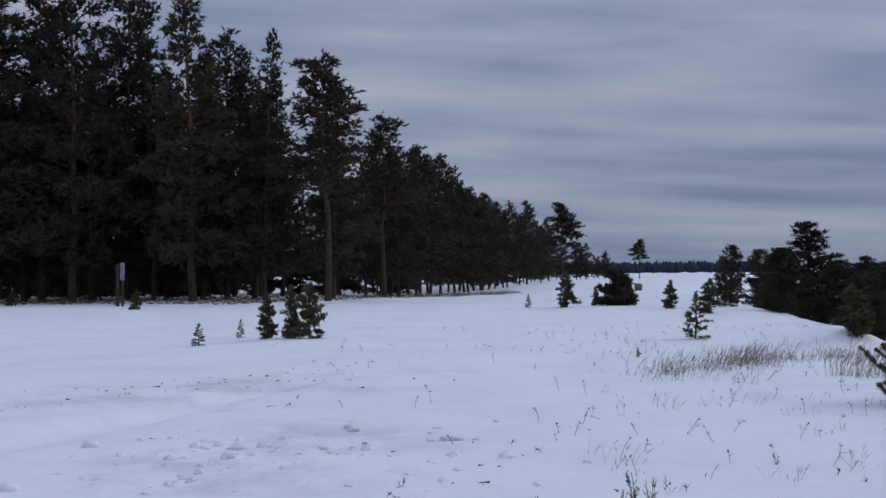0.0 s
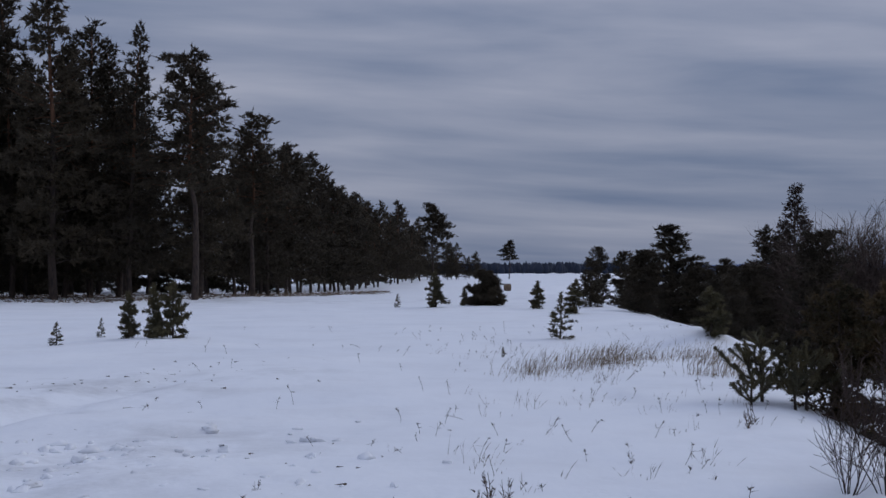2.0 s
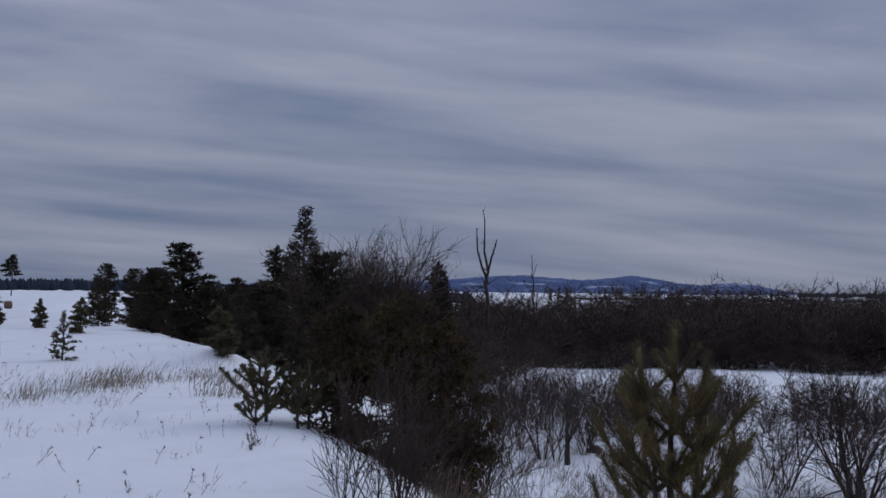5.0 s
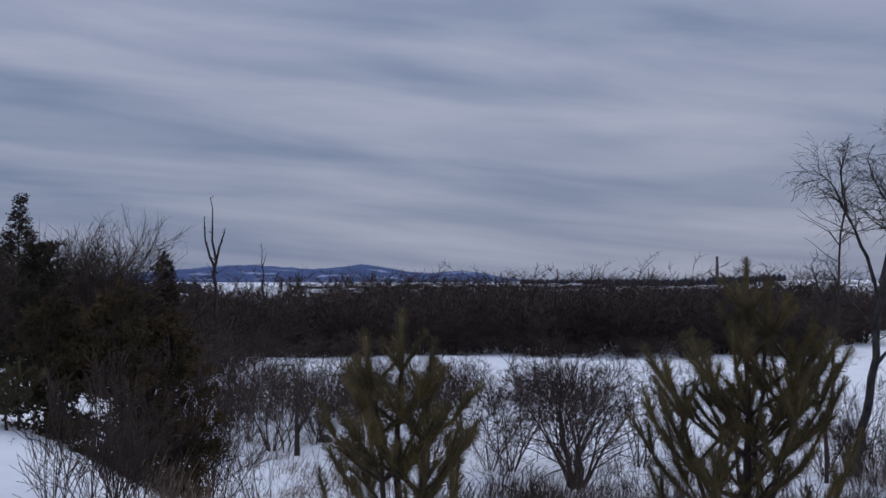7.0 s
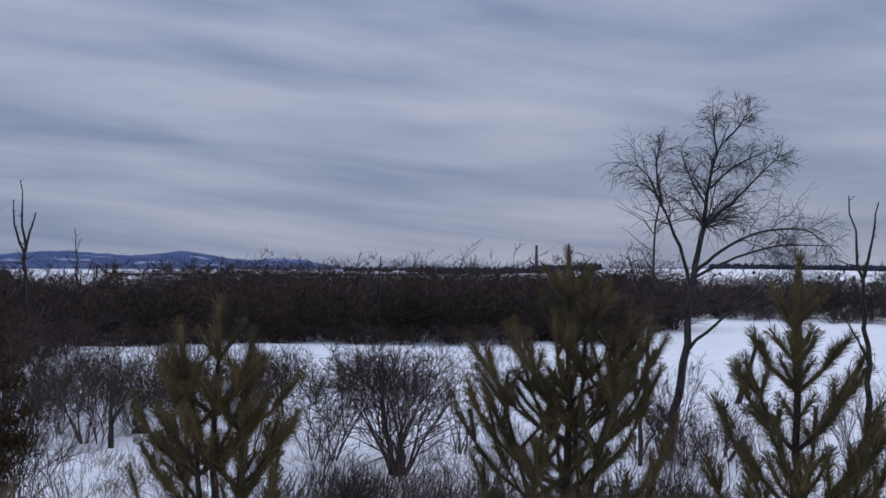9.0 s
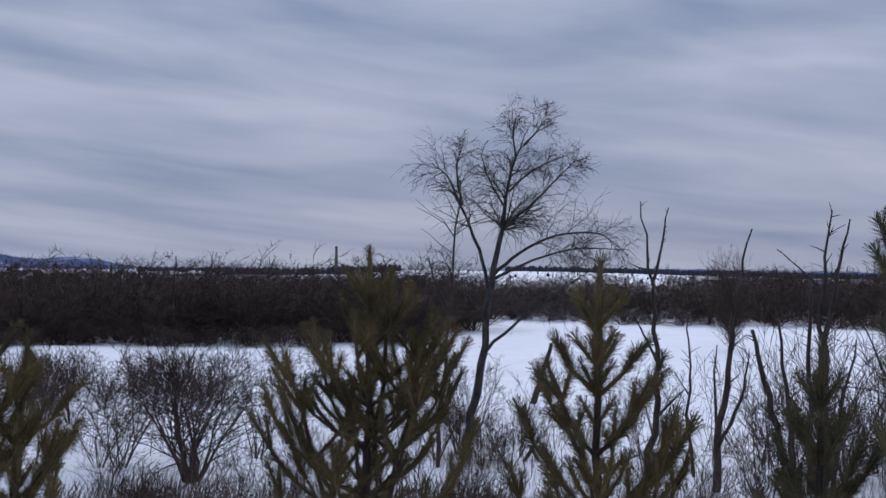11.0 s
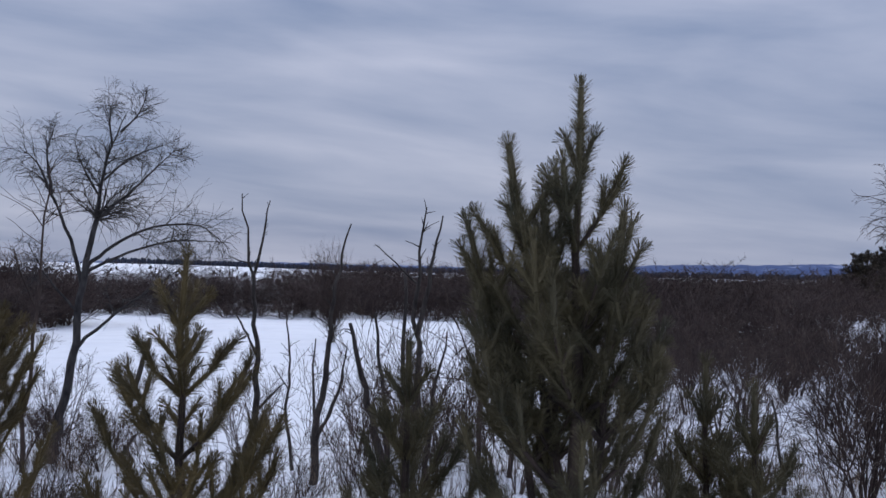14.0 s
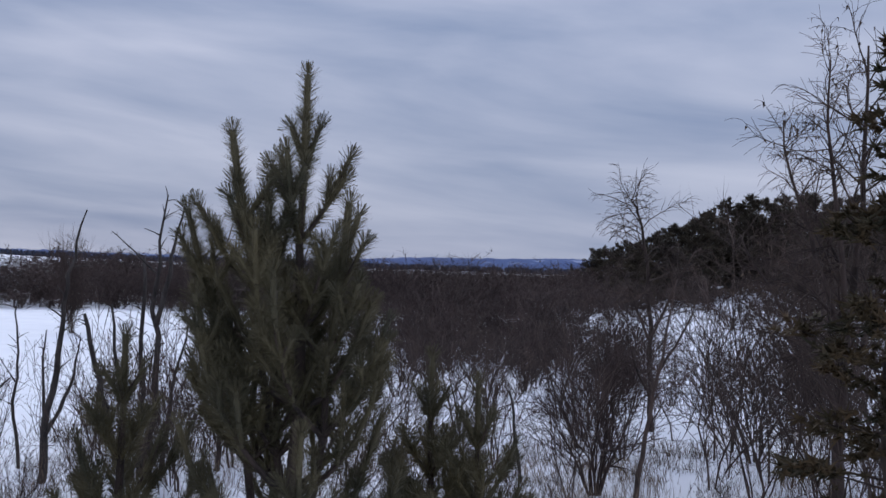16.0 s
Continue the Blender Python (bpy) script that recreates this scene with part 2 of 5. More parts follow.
class Soup:
    """Gathers tubes and loose blades into one mesh."""

    def __init__(self):
        self.v, self.f, self.n = [], [], 0

    def add(self, v, f):
        self.v.append(v)
        self.f.append(np.asarray(f) + self.n)
        self.n += len(v)

    def tube(self, pts, radii, sides=5):
        pts, radii = np.asarray(pts, float), np.asarray(radii, float)
        k = len(pts)
        d = unit(np.gradient(pts, axis=0))
        side = unit(np.cross(d, np.where(np.abs(d[:, 2:3]) > 0.9, [[1.0, 0, 0]], [[0, 0, 1.0]])))
        up = np.cross(side, d)
        a = np.arange(sides) * 2 * np.pi / sides
        ring = pts[:, None] + radii[:, None, None] * (np.cos(a)[None, :, None] * side[:, None] + np.sin(a)[None, :, None] * up[:, None])
        i, j = np.meshgrid(np.arange(k - 1), np.arange(sides), indexing="ij")
        p, q = i * sides + j, i * sides + (j + 1) % sides
        f = np.concatenate([np.stack([p, q, q + sides], -1).reshape(-1, 3), np.stack([p, q + sides, p + sides], -1).reshape(-1, 3)])
        cap = np.array([[(k - 1) * sides, (k - 1) * sides + m, (k - 1) * sides + m + 1] for m in range(1, sides - 1)])
        self.add(ring.reshape(-1, 3), np.concatenate([f, cap]))

    def blades(self, base, way, length, width):
        """Thin triangles from base along way."""
        base, way = np.asarray(base, float), unit(np.asarray(way, float))
        n = len(base)
        if n == 0:
            return
        length, width = np.broadcast_to(length, n)[:, None], np.broadcast_to(width, n)[:, None]
        side = unit(np.cross(way, rng.normal(size=(n, 3))))
        v = np.stack([base - side * width / 2, base + side * width / 2, base + way * length], 1).reshape(-1, 3)
        self.add(v, np.arange(3 * n).reshape(-1, 3))

    def tufts(self, centre, way, k, length, width, spread):
        """k blades round each centre, leaning along way."""
        c, w = np.repeat(centre, k, 0), np.repeat(way, k, 0)
        n = len(c)
        d = unit(unit(w) + spread * rng.normal(size=(n, 3)))
        self.blades(c - d * length * 0.25, d, length * rng.uniform(0.7, 1.25, n), width * rng.uniform(0.7, 1.3, n))

    def mesh(self, name, mat):
        return tri_mesh(name, np.concatenate(self.v), np.concatenate(self.f), mat)


def thing(name, label, category, group="", kind="", at=(0, 0, 0)):
    ob = new(name)
    ob.empty_display_size = 0.2
    ob.location = at
    return tagged(ob, label, category, group, kind)


def part(name, mesh, parent, label="", kind=""):
    ob = new(name, mesh)
    ob.parent = parent
    return tagged(ob, label, "", "", kind)


def ground(x, y, sink=0.03):
    return (x, y, float(height(x, y)) - sink)


def place(proto, x, y, scale=1.0, turn=0.0, lean=0.0, sink=0.03, wide=1.0):
    """A copy of a thing on the ground."""
    ob = copy_thing(proto, Matrix.Translation(ground(x, y, sink)) @ pose(0, 0, 0, lean, 0, turn))
    ob.scale = (scale * wide, scale * wide, scale)
    return ob


# ---- ground: one sheet out to the horizon ----
def build_ground():
    rad = [0.0]
    step = 0.16
    while rad[-1] < 4600:
        rad.append(rad[-1] + step)
        step = max(0.11, rad[-1] * 0.0145) if rad[-1] < 120 else rad[-1] * 0.035
    rad = np.array(rad[1:])
    turn = np.radians(np.concatenate([np.arange(-26, 116, 0.36), np.arange(116, 334, 4.0)]))
    r, a = np.meshgrid(rad, turn, indexing="ij")
    x, y = r * np.sin(a), r * np.cos(a)
    z = height(x, y)
    # trodden snow, ruts and lumps on the near field
    m = np.exp(-((x + 1.4) / 1.5) ** 2 - ((y - 10.4) / 1.7) ** 2)
    z += m * (0.04 * wave(x, y, 0.5, 21) + 0.022 * wave(x, y, 0.24, 22) + 0.02)
    z += 0.022 * wave(x, y, 0.3, 28) * np.exp(-((x + 3.5 - 0.8 * (y - 17)) / 5) ** 2 - ((y - 16.5 - 0.5 * (x + 3.5)) / 1.6) ** 2)
    track = np.abs(x + 4.6 - 0.32 * (y - 11) + 0.3 * wave(y, x, 3.0, 23))
    z -= 0.12 * np.exp(-(track / 0.45) ** 2) * smooth((y - 4) / 4) * smooth((22 - y) / 6)
    z += 0.03 * wave(x, y, 0.5, 26) * np.exp(-((y - 14 - 0.15 * x) / 2.2) ** 2) * (x < 1)
    z -= 0.08 * np.exp(-((y - 15.5 - 0.12 * x + 0.3 * wave(x, y, 4.0, 24)) / 0.8) ** 2) * (x < 4)
    n, k = z.shape
    v = np.concatenate([[[0, 0, float(height(0, 0))]], np.stack([x, y, z], -1).reshape(-1, 3)])
    i, j = np.meshgrid(np.arange(n - 1), np.arange(k), indexing="ij")
    p, q = 1 + i * k + j, 1 + i * k + (j + 1) % k
    f = np.concatenate([np.stack([p, p + k, q + k], -1).reshape(-1, 3), np.stack([p, q + k, q], -1).reshape(-1, 3)])
    j = np.arange(k)
    f = np.concatenate([f, np.stack([np.zeros(k, int), 1 + j, 1 + (j + 1) % k], -1)])
    f = f[:, [0, 2, 1]]
    ob = new("ground", tri_mesh("ground", v, f, SNOW))
    tagged(ob, "snow-covered field with trodden patches and a bank down to river flats", "ground", kind="structure")


build_ground()


# ---- trees ----
def curve(start, way, length, k, droop, wander, r):
    """A bent line: start, direction, length; droop bends it down (minus: up)."""
    d = unit(np.array(way, float))
    pts = [np.array(start, float)]
    for _ in range(k):
        d = unit(d + np.array([0, 0, -droop / k]) + wander * r.normal(size=3))
        pts.append(pts[-1] + d * length / k)
    return np.array(pts)


def build_pine(seed, h, bare, spread, tip, dense=1.0, blade=0.30, thick=0.02, needles=None, ragged=0.35, upward=0.35, tuft=7, red=False, knotty=2.4):
    """A conifer: bare is the clear share of the trunk, spread the crown's half width, tip how pointed it is."""
    r = np.random.default_rng(seed)
    wood, crown = Soup(), Soup()
    k = 9
    t = np.linspace(0, 1, k)
    bend = np.cumsum(r.normal(size=(k, 2)) * h * 0.006, 0)
    spine = np.stack([bend[:, 0], bend[:, 1], t * h], 1)
    wood.tube(spine, h * thick * (1 - t * 0.93) + 0.004, 7)
    n = int(h * (1 - bare) * 4.2 * dense) + 8
    cs, ws = [], []
    for i in range(n):
        u = (i + r.uniform(0, 1)) / n
        z = h * (bare + (1 - bare) * u)
        p = np.array([np.interp(z, spine[:, 2], spine[:, 0]), np.interp(z, spine[:, 2], spine[:, 1]), z])
        shape = (1 - u) ** tip * (0.55 + 0.45 * min(1, u * 4 + 0.35))
        length = max(0.12 * spread, spread * shape * r.uniform(1 - ragged, 1 + ragged * 0.5))
        a = r.uniform(0, 2 * np.pi)
        way = np.array([math.cos(a), math.sin(a), upward * (0.3 + u) + r.uniform(-0.15, 0.15)])
        line = curve(p, way, length, 4, -0.15 + 0.25 * (1 - u), 0.10, r)
        wood.tube(line, np.linspace(h * thick * 0.26 * (1 - 0.7 * u), 0.006, 5), 3)
        m = max(4, int(length * 13 * dense))
        knots = r.uniform(0.25, 1.0, max(2, int(length * knotty)) if length > 0.9 else 40)
        s = np.clip(r.choice(knots, m) + r.normal(size=m) * 0.06, 0.12, 1.0)
        base = np.stack([np.interp(s, np.linspace(0, 1, 5), line[:, c]) for c in range(3)], 1)
        wide = 0.17 * length * (1.15 - s)[:, None] + 0.045 * spread
        off = r.normal(size=(m, 3)) * wide * [1, 1, 0.45]
        cs.append(base + off)
        ws.append(unit(line[-1] - line[0]) * 0.7 + off / (wide + 1e-6) * 0.45 + [0, 0, 0.12])
    cs.append(spine[-1] + r.normal(size=(8, 3)) * [0.06, 0.06, 0.15] * spread * 0.5)
    ws.append(np.tile([0, 0, 1.0], (8, 1)))
    crown.tufts(np.concatenate(cs), np.concatenate(ws), tuft, blade, blade * 0.26, 0.75)
    v, f = np.concatenate(wood.v), np.concatenate(wood.f)
    trunk = tri_mesh("trunk", v, f, [BARK, BARK_RED], v[f[:, 0], 2] > 0.42 * h) if red else wood.mesh("trunk", BARK)
    return trunk, crown.mesh("crown", needles or NEEDLE)


def pine_kind(name, label, category, group, *args, **kw):
    ob = thing(name, label, category, group)
    trunk, crown = build_pine(*args, **kw)
    part("trunk", trunk, ob)
    part("crown", crown, ob)
    PROTOS.append(ob)
    return ob


PROTOS, SHAPES = [], {}


def grow(wood, start, way, length, radius, level, r, opt):
    """Bare wood, branch upon branch; far shrubs end in single blades."""
    k = (2 if opt.get("blade") and level == 1 else 5) if level else opt.get("last", 2)
    if level == 0 and opt.get("blade"):
        opt["blade"].append((start, unit(np.array(way)), length, max(radius * 2, opt.get("fine", 0.018))))
        return
    line = curve(start, way, length, k, opt["droop"] * (1.6 if level == 0 else 1.0), opt["wander"], r)
    wood.tube(line, np.linspace(radius, max(radius * opt["taper"], opt.get("least", 0.0025)), k + 1), 6 if level > 2 else 4 if level > 1 else 3)
    if level == 0:
        return
    branch_out(wood, line, length, radius, level, r, opt)


def branch_out(wood, line, length, radius, level, r, opt, begin=None):
    k = len(line) - 1
    for i in range(opt["forks"][level]):
        s = r.uniform(opt["from"] if begin is None else begin, 1.0)
        p = np.array([np.interp(s * k, np.arange(k + 1), line[:, c]) for c in range(3)])
        j = min(k - 1, int(s * k))
        d = unit(line[j + 1] - line[j])
        side = unit(np.cross(d, r.normal(size=3)))
        ang = math.radians(r.uniform(*opt["angle"]))
        way = d * math.cos(ang) + side * math.sin(ang) + np.array([0, 0, opt["rise"]])
        grow(wood, p, way, length * r.uniform(*opt["short"]) * (1.15 - 0.5 * s), max(opt.get("least", 0.003), radius * (1 - 0.6 * s) * opt["thin"]), level - 1, r, opt)


OPT = {"droop": 0.1, "wander": 0.10, "taper": 0.3, "forks": {1: 6, 2: 6, 3: 6}, "from": 0.25, "angle": (22, 55), "rise": 0.15, "short": (0.40, 0.65), "thin": 0.55}


def far_shrub(name, label, group, seed, stems, h, splay, radius, forks, mat):
    """A whole leafless shrub as one mesh, for thickets."""
    r = np.random.default_rng(seed)
    wood = Soup()
    blades = [((0, 0, 0), np.array([0, 0, 1.0]), 0.3, 0.01)]
    opt = {**OPT, "forks": {1: forks, 2: forks - 2}, "blade": blades, "angle": (18, 65), "from": 0.03, "short": (0.35, 0.65), "fine": 0.016, "least": 0.008}
    for i in range(stems):
        a = r.uniform(0, 2 * np.pi)
        out = splay * r.uniform(0.1, 1.0)
        foot = np.array([math.cos(a), math.sin(a), 0]) * r.uniform(0.02, 0.35)
        grow(wood, foot, (math.cos(a) * out, math.sin(a) * out, 1), h * r.uniform(0.6, 1.0), radius * r.uniform(0.6, 1.1), 2, r, opt)
    b = blades
    wood.blades([x[0] for x in b], [x[1] for x in b], np.array([x[2] for x in b]), np.array([x[3] for x in b]))
    ob = tagged(new(name, wood.mesh(name, mat)), label, "shrub", group)
    SHAPES[ob] = (np.concatenate(wood.v), np.concatenate(wood.f))
    PROTOS.append(ob)
    return ob


def stem_shrub(name, label, category, group, seed, stems, h, splay, radius, level, opt, mat, leaf=None):
    """A nearer bare shrub or many-stemmed tree: every stem is a part."""
    r = np.random.default_rng(seed)
    ob = thing(name, label, category, group)
    for i in range(stems):
        a = 2 * np.pi * (i + r.uniform(-0.3, 0.3)) / stems
        out = splay * r.uniform(0.15, 1.0)
        foot = np.array([math.cos(a), math.sin(a), 0]) * radius * (0 if stems == 1 else 2.2) * r.uniform(0.4, 1.6)
        wood = Soup()
        blades = []
        opt = {**opt, "blade": blades if "fine" in opt else None}
        grow(wood, foot - [0, 0, 0.08], (math.cos(a) * out, math.sin(a) * out, 1), h * r.uniform(0.65, 1.0), radius * r.uniform(0.6, 1.1), level, r, opt)
        if blades:
            wood.blades([b[0] for b in blades], [b[1] for b in blades], np.array([b[2] for b in blades]), np.array([b[3] for b in blades]))
        part("stem" if stems > 1 else "trunk", wood.mesh("stem", mat), ob)
    PROTOS.append(ob)
    return ob


def flat_way(x, y):
    """The level direction across the line of sight to a spot, to the right of it."""
    d = unit(np.array([x, y, 0.0]))
    return np.array([d[1], -d[0], 0.0])


def shaped_tree(name, label, category, x, y, limbs, mat, opt, seed, level=1, sink=0.05, group=""):
    """A tree from its main limbs, each (start radius, end radius, twiggy from, (across, up), ...); finer wood grows on them."""
    r = np.random.default_rng(seed)
    ob = thing(name, label, category, group, at=ground(x, y, sink))
    across = flat_way(x, y)
    deep = np.cross([0, 0, 1.0], across)
    for n, (r0, r1, begin, *pts) in enumerate(limbs):
        pts = np.array(pts, float)
        t = np.linspace(0, 1, len(pts))
        k = 4 * (len(pts) - 1) + 1
        s = np.linspace(0, 1, k)
        u, z = np.interp(s, t, pts[:, 0]), np.interp(s, t, pts[:, 1])
        for _ in range(2):
            u[1:-1], z[1:-1] = (u[:-2] + 2 * u[1:-1] + u[2:]) / 4, (z[:-2] + 2 * z[1:-1] + z[2:]) / 4
        size = float(np.hypot(*(pts[-1] - pts[0])))
        wob = np.cumsum(r.normal(size=k) * size * opt.get("crook", 0.018))
        dep = (0 if n == 0 else r.uniform(-0.35, 0.35) * size) * s + wob
        u = u + r.normal(size=k) * size * opt.get("crook", 0.012) * 0.5
        line = across * u[:, None] + deep * dep[:, None] + np.array([0, 0, 1.0]) * z[:, None]
        wood = Soup()
        wood.tube(line, np.linspace(r0, r1, k), 7 if r0 > 0.05 else 5)
        if level:
            branch_out(wood, line, max(size, opt.get("short_limb", 0.0)) * opt.get("reach", 0.5), r0 * 0.6 + r1 * 0.4, level, r, opt, begin)
        part("trunk" if n == 0 else "limb", wood.mesh("limb", mat), ob)
    return ob


# ---- young pines close by, shoot by shoot ----
def near_pine(name, label, group, x, y, tip, years, seed, step=0.34, needle=0.070, per=1150, mat=None, leaders=(), reach=1.0, whorl=4, width=0.0034, rise=1.0, fat=1.0, skip=0.0):
    """A young pine on the ground at x, y with its tip at the height tip; leaders: side tips as (x, y, below the tip, years).
    Every shoot is a dense brush of needles round its stem."""
    top = tip - float(height(x, y)) + 0.05
    r = np.random.default_rng(seed)
    ob = thing(name, label, "young pine", group, at=ground(x, y, 0.05))
    mat = mat or NEEDLE_YOUNG

    def brush(soup, p, q, amount, bare=0.0, thick=1.0):
        size = float(np.linalg.norm(q - p))
        n = int(size * per * amount)
        if n < 3:
            return
        d = unit(q - p)
        # the packed inner needles close round the stem
        k = 6
        u = np.linspace(bare, 1.0, k)[:, None]
        soup.tube(p + (q - p) * u, needle * 0.17 * thick * amount ** 0.5 * r.uniform(0.75, 1.2, k), 5)
        s = r.uniform(bare, 1.0, n)[:, None]
        out = unit(np.cross(np.tile(d, (n, 1)), r.normal(size=(n, 3))))
        way = unit(d * r.uniform(0.5, 1.2, (n, 1)) + out * r.uniform(0.7, 1.0, (n, 1)) * thick)
        long = needle * r.uniform(0.8, 1.2, n)
        soup.blades(p + (q - p) * s, way, long, width)

    def crownlet(soup, q, d):
        """The blunt needle tip of a shoot."""
        n = 46
        way = unit(d * 1.0 + r.normal(size=(n, 3)) * 0.36)
        foot = q - d * r.uniform(0, 0.03, (n, 1))
        soup.blades(foot + way * needle, -way, needle, width)

    def shoot(wood, soft, p, d, age, length, rad, side=True):
        q = p + d * length
        mid = (p + q) / 2 + r.normal(size=3) * length * 0.025
        wood.tube([p, mid, q], [rad, rad * 0.85, rad * 0.7], 4)
        if age <= 3:
            brush(soft, p, q, (1.0, 0.9, 0.45)[age - 1], 0.03 if age < 3 else 0.35, fat)
        if age <= 1:
            crownlet(soft, q, d)
            return
        up = np.array([0, 0, 0.36])
        shoot(wood, soft, q, unit(d + up + r.normal(size=3) * 0.07), age - 1, length * r.uniform(0.98, 1.12), rad * 0.72, side)
        if not side:
            return
        for sgn in (-1, 1):
            if r.random() < skip:
                continue
            across = unit(np.cross(d, [0, 0, 1.0])) * sgn
            ang = r.uniform(0.55, 0.8)
            shoot(wood, soft, q, unit(d * math.cos(ang) + across * math.sin(ang) + up * 1.3 + r.normal(size=3) * 0.07), min(2, max(1, age - 2)), length * r.uniform(0.65, 0.85), rad * 0.6, False)

    def leader(foot, tip, n, rad0, first):  # one upright stem with its whorls
        wood, soft = Soup(), Soup()
        tip, foot = np.array(tip, float), np.array(foot, float)
        line, gone, full = [tip], 0.0, max(tip[2] - foot[2], 0.1)
        for i in range(n):
            gone += step * (1.12 if i == 0 else r.uniform(0.85, 1.15))
            if gone >= full - 0.08:
                break
            line.append(foot + (tip - foot) * (1 - gone / full) + r.normal(size=3) * [0.012, 0.012, 0])
        line.append(foot)
        line = np.array(line)
        wood.tube(line[::-1], np.linspace(rad0, 0.008, len(line)), 7)
        crownlet(soft, line[0], unit(line[0] - line[1]))
        for i in range(min(4, len(line) - 1)):
            brush(soft, line[i + 1], line[i], (1.2, 1.0, 0.6, 0.25)[i], 0.0, fat * 1.15)
        stem = part("trunk" if first else "side_leader", wood.mesh("trunk", BARK), ob)
        part("needles", soft.mesh("needles", mat), stem, kind="stuff")
        for i in range(1, len(line) - 1):
            age = min(i, 5)
            turn = r.uniform(0, 2 * np.pi)
            count = whorl + (1 if i > 2 else 0)
            for j in range(count):
                a = turn + 2 * np.pi * (j + r.uniform(-0.2, 0.2)) / count
                d = unit(np.array([math.cos(a), math.sin(a), rise * (1.75, 1.25, 0.95, 0.75, 0.6)[age - 1] * r.uniform(0.85, 1.15)]))
                bw, bs = Soup(), Soup()
                shoot(bw, bs, line[i], d, age, step * reach * r.uniform(0.64, 0.86) * (1.0, 0.95, 0.86, 0.76, 0.68)[age - 1], 0.006 + 0.0028 * age)
                br = part("branch", bw.mesh("branch", BARK), ob)
                part("needles", bs.mesh("needles", mat), br, kind="stuff")

    leader((0, 0, 0), (0, 0, top), years, 0.012 + 0.011 * top, True)
    for dx, dy, less, n in leaders:
        h = top - less
        leader((dx * 0.35, dy * 0.35, max(0.2, h - 1.3)), (dx, dy, h), n, 0.02, False)
    return ob


# ---- the pine wood along the field ----
WOOD_LABEL = "tall dark Scots pine with a heavy crown in the wood"
FOREST = [pine_kind("pine_tree", WOOD_LABEL, "pine tree", "pines of the wood", s, 16.0, b, w, t, 1.28, 0.40, 0.0125, ragged=0.45, tuft=6, red=True)
          for s, b, w, t in ((1, 0.14, 3.7, 0.55), (2, 0.10, 4.0, 0.75), (3, 0.45, 3.3, 0.35), (4, 0.10, 3.6, 0.9), (5, 0.08, 4.2, 0.6))]
FOREST_FAR = [pine_kind("pine_tree", WOOD_LABEL, "pine tree", "pines of the wood", s, 16.0, b, w, t, 0.7, 0.70, 0.0125, ragged=0.45, tuft=4, red=True) for s, b, w, t in ((6, 0.10, 4.5, 0.42), (7, 0.12, 4.3, 0.48))]
dice = random.Random(5)


def wood_row(count, x0, y0, x1, y1, depth, low, high):
    for i in range(count):
        u = (i + dice.uniform(0.1, 0.9)) / count
        d = dice.uniform(0, depth)
        x, y = x0 + (x1 - x0) * u - d * 0.35, y0 + (y1 - y0) * u + d
        near = (FOREST[0], FOREST[1], FOREST[3], FOREST[4])
        place(dice.choice(near if y < 95 else FOREST_FAR), x, y, dice.uniform(low, high) / 16.0, dice.uniform(0, 360), wide=dice.uniform(0.85, 1.15))


wood_row(13, -42, 67, -9, 71, 5, 13.0, 15.0)
wood_row(20, -46, 76, -9, 84, 14, 14.0, 16.5)
wood_row(14, -55, 92, -12, 105, 25, 15, 18)
wood_row(9, -5, 84, 1.0, 106, 3, 10.0, 12.0)
wood_row(8, -9, 92, -2, 118, 12, 10.5, 13.0)
wood_row(15, 1.0, 108, 8.5, 150, 5, 9.0, 11.0)
wood_row(11, -6, 122, 8, 170, 18, 10, 13.0)
wood_row(18, 9.5, 156, 25, 260, 10, 9.0, 12.0)
wood_row(7, 25, 244, 31, 250, 8, 6.5, 8.0)
wood_row(6, 31, 250, 37, 255, 8, 4.0, 6.0)
for x, y, h, k, turn, wide in ((-25.0, 65.5, 21.0, 1, 10, 1.1), (-27.5, 70.0, 21.0, 4, 70, 1.1), (-22.5, 69.0, 18.0, 0, 170, 1.0), (-20.0, 66.0, 18.6, 0, 20, 1.0), (-18.4, 72.0, 18.5, 4, 200, 1.0), (-16.5, 70.0, 16.6, 3, 60, 0.8), (-13.6, 66.5, 18.2, 3, 120, 1.0), (-12.6, 72.0, 15.5, 4, 10, 1.0),
                               (-9.9, 68.0, 14.6, 3, 220, 0.85), (-6.5, 66.0, 13.1, 2, 80, 1.2), (-6.3, 70.0, 12.4, 0, 33, 1.1), (-3.6, 77.0, 11.3, 2, 300, 1.15), (-3.0, 80.0, 9.6, 4, 100, 1.0)):
    place(FOREST[k], x, y, h / 16, turn, wide=wide)
UNDER = pine_kind("young_pine", "shaded dark young pine under the tall wood", "young pine", "young pines in the wood", 9, 3.0, 0.02, 1.3, 0.5, 1.4, 0.34, 0.014, tuft=5)
for i in range(34):
    u = dice.random()
    place(UNDER, -48 + 46 * u, 78 + 14 * u + dice.uniform(0, 22), dice.uniform(0.7, 1.5), dice.uniform(0, 360), wide=1.3)
for i in range(46):
    place(UNDER, dice.uniform(-62, -10), dice.uniform(104, 128), dice.uniform(1.2, 2.0), dice.uniform(0, 360), wide=1.7)
litter = Soup()
lx, ly = rng.uniform(-50, 6, 5200), rng.uniform(-3, 14, 5200)
ly = 65 + np.clip(lx + 8, 0, 20) * 2.2 + ly
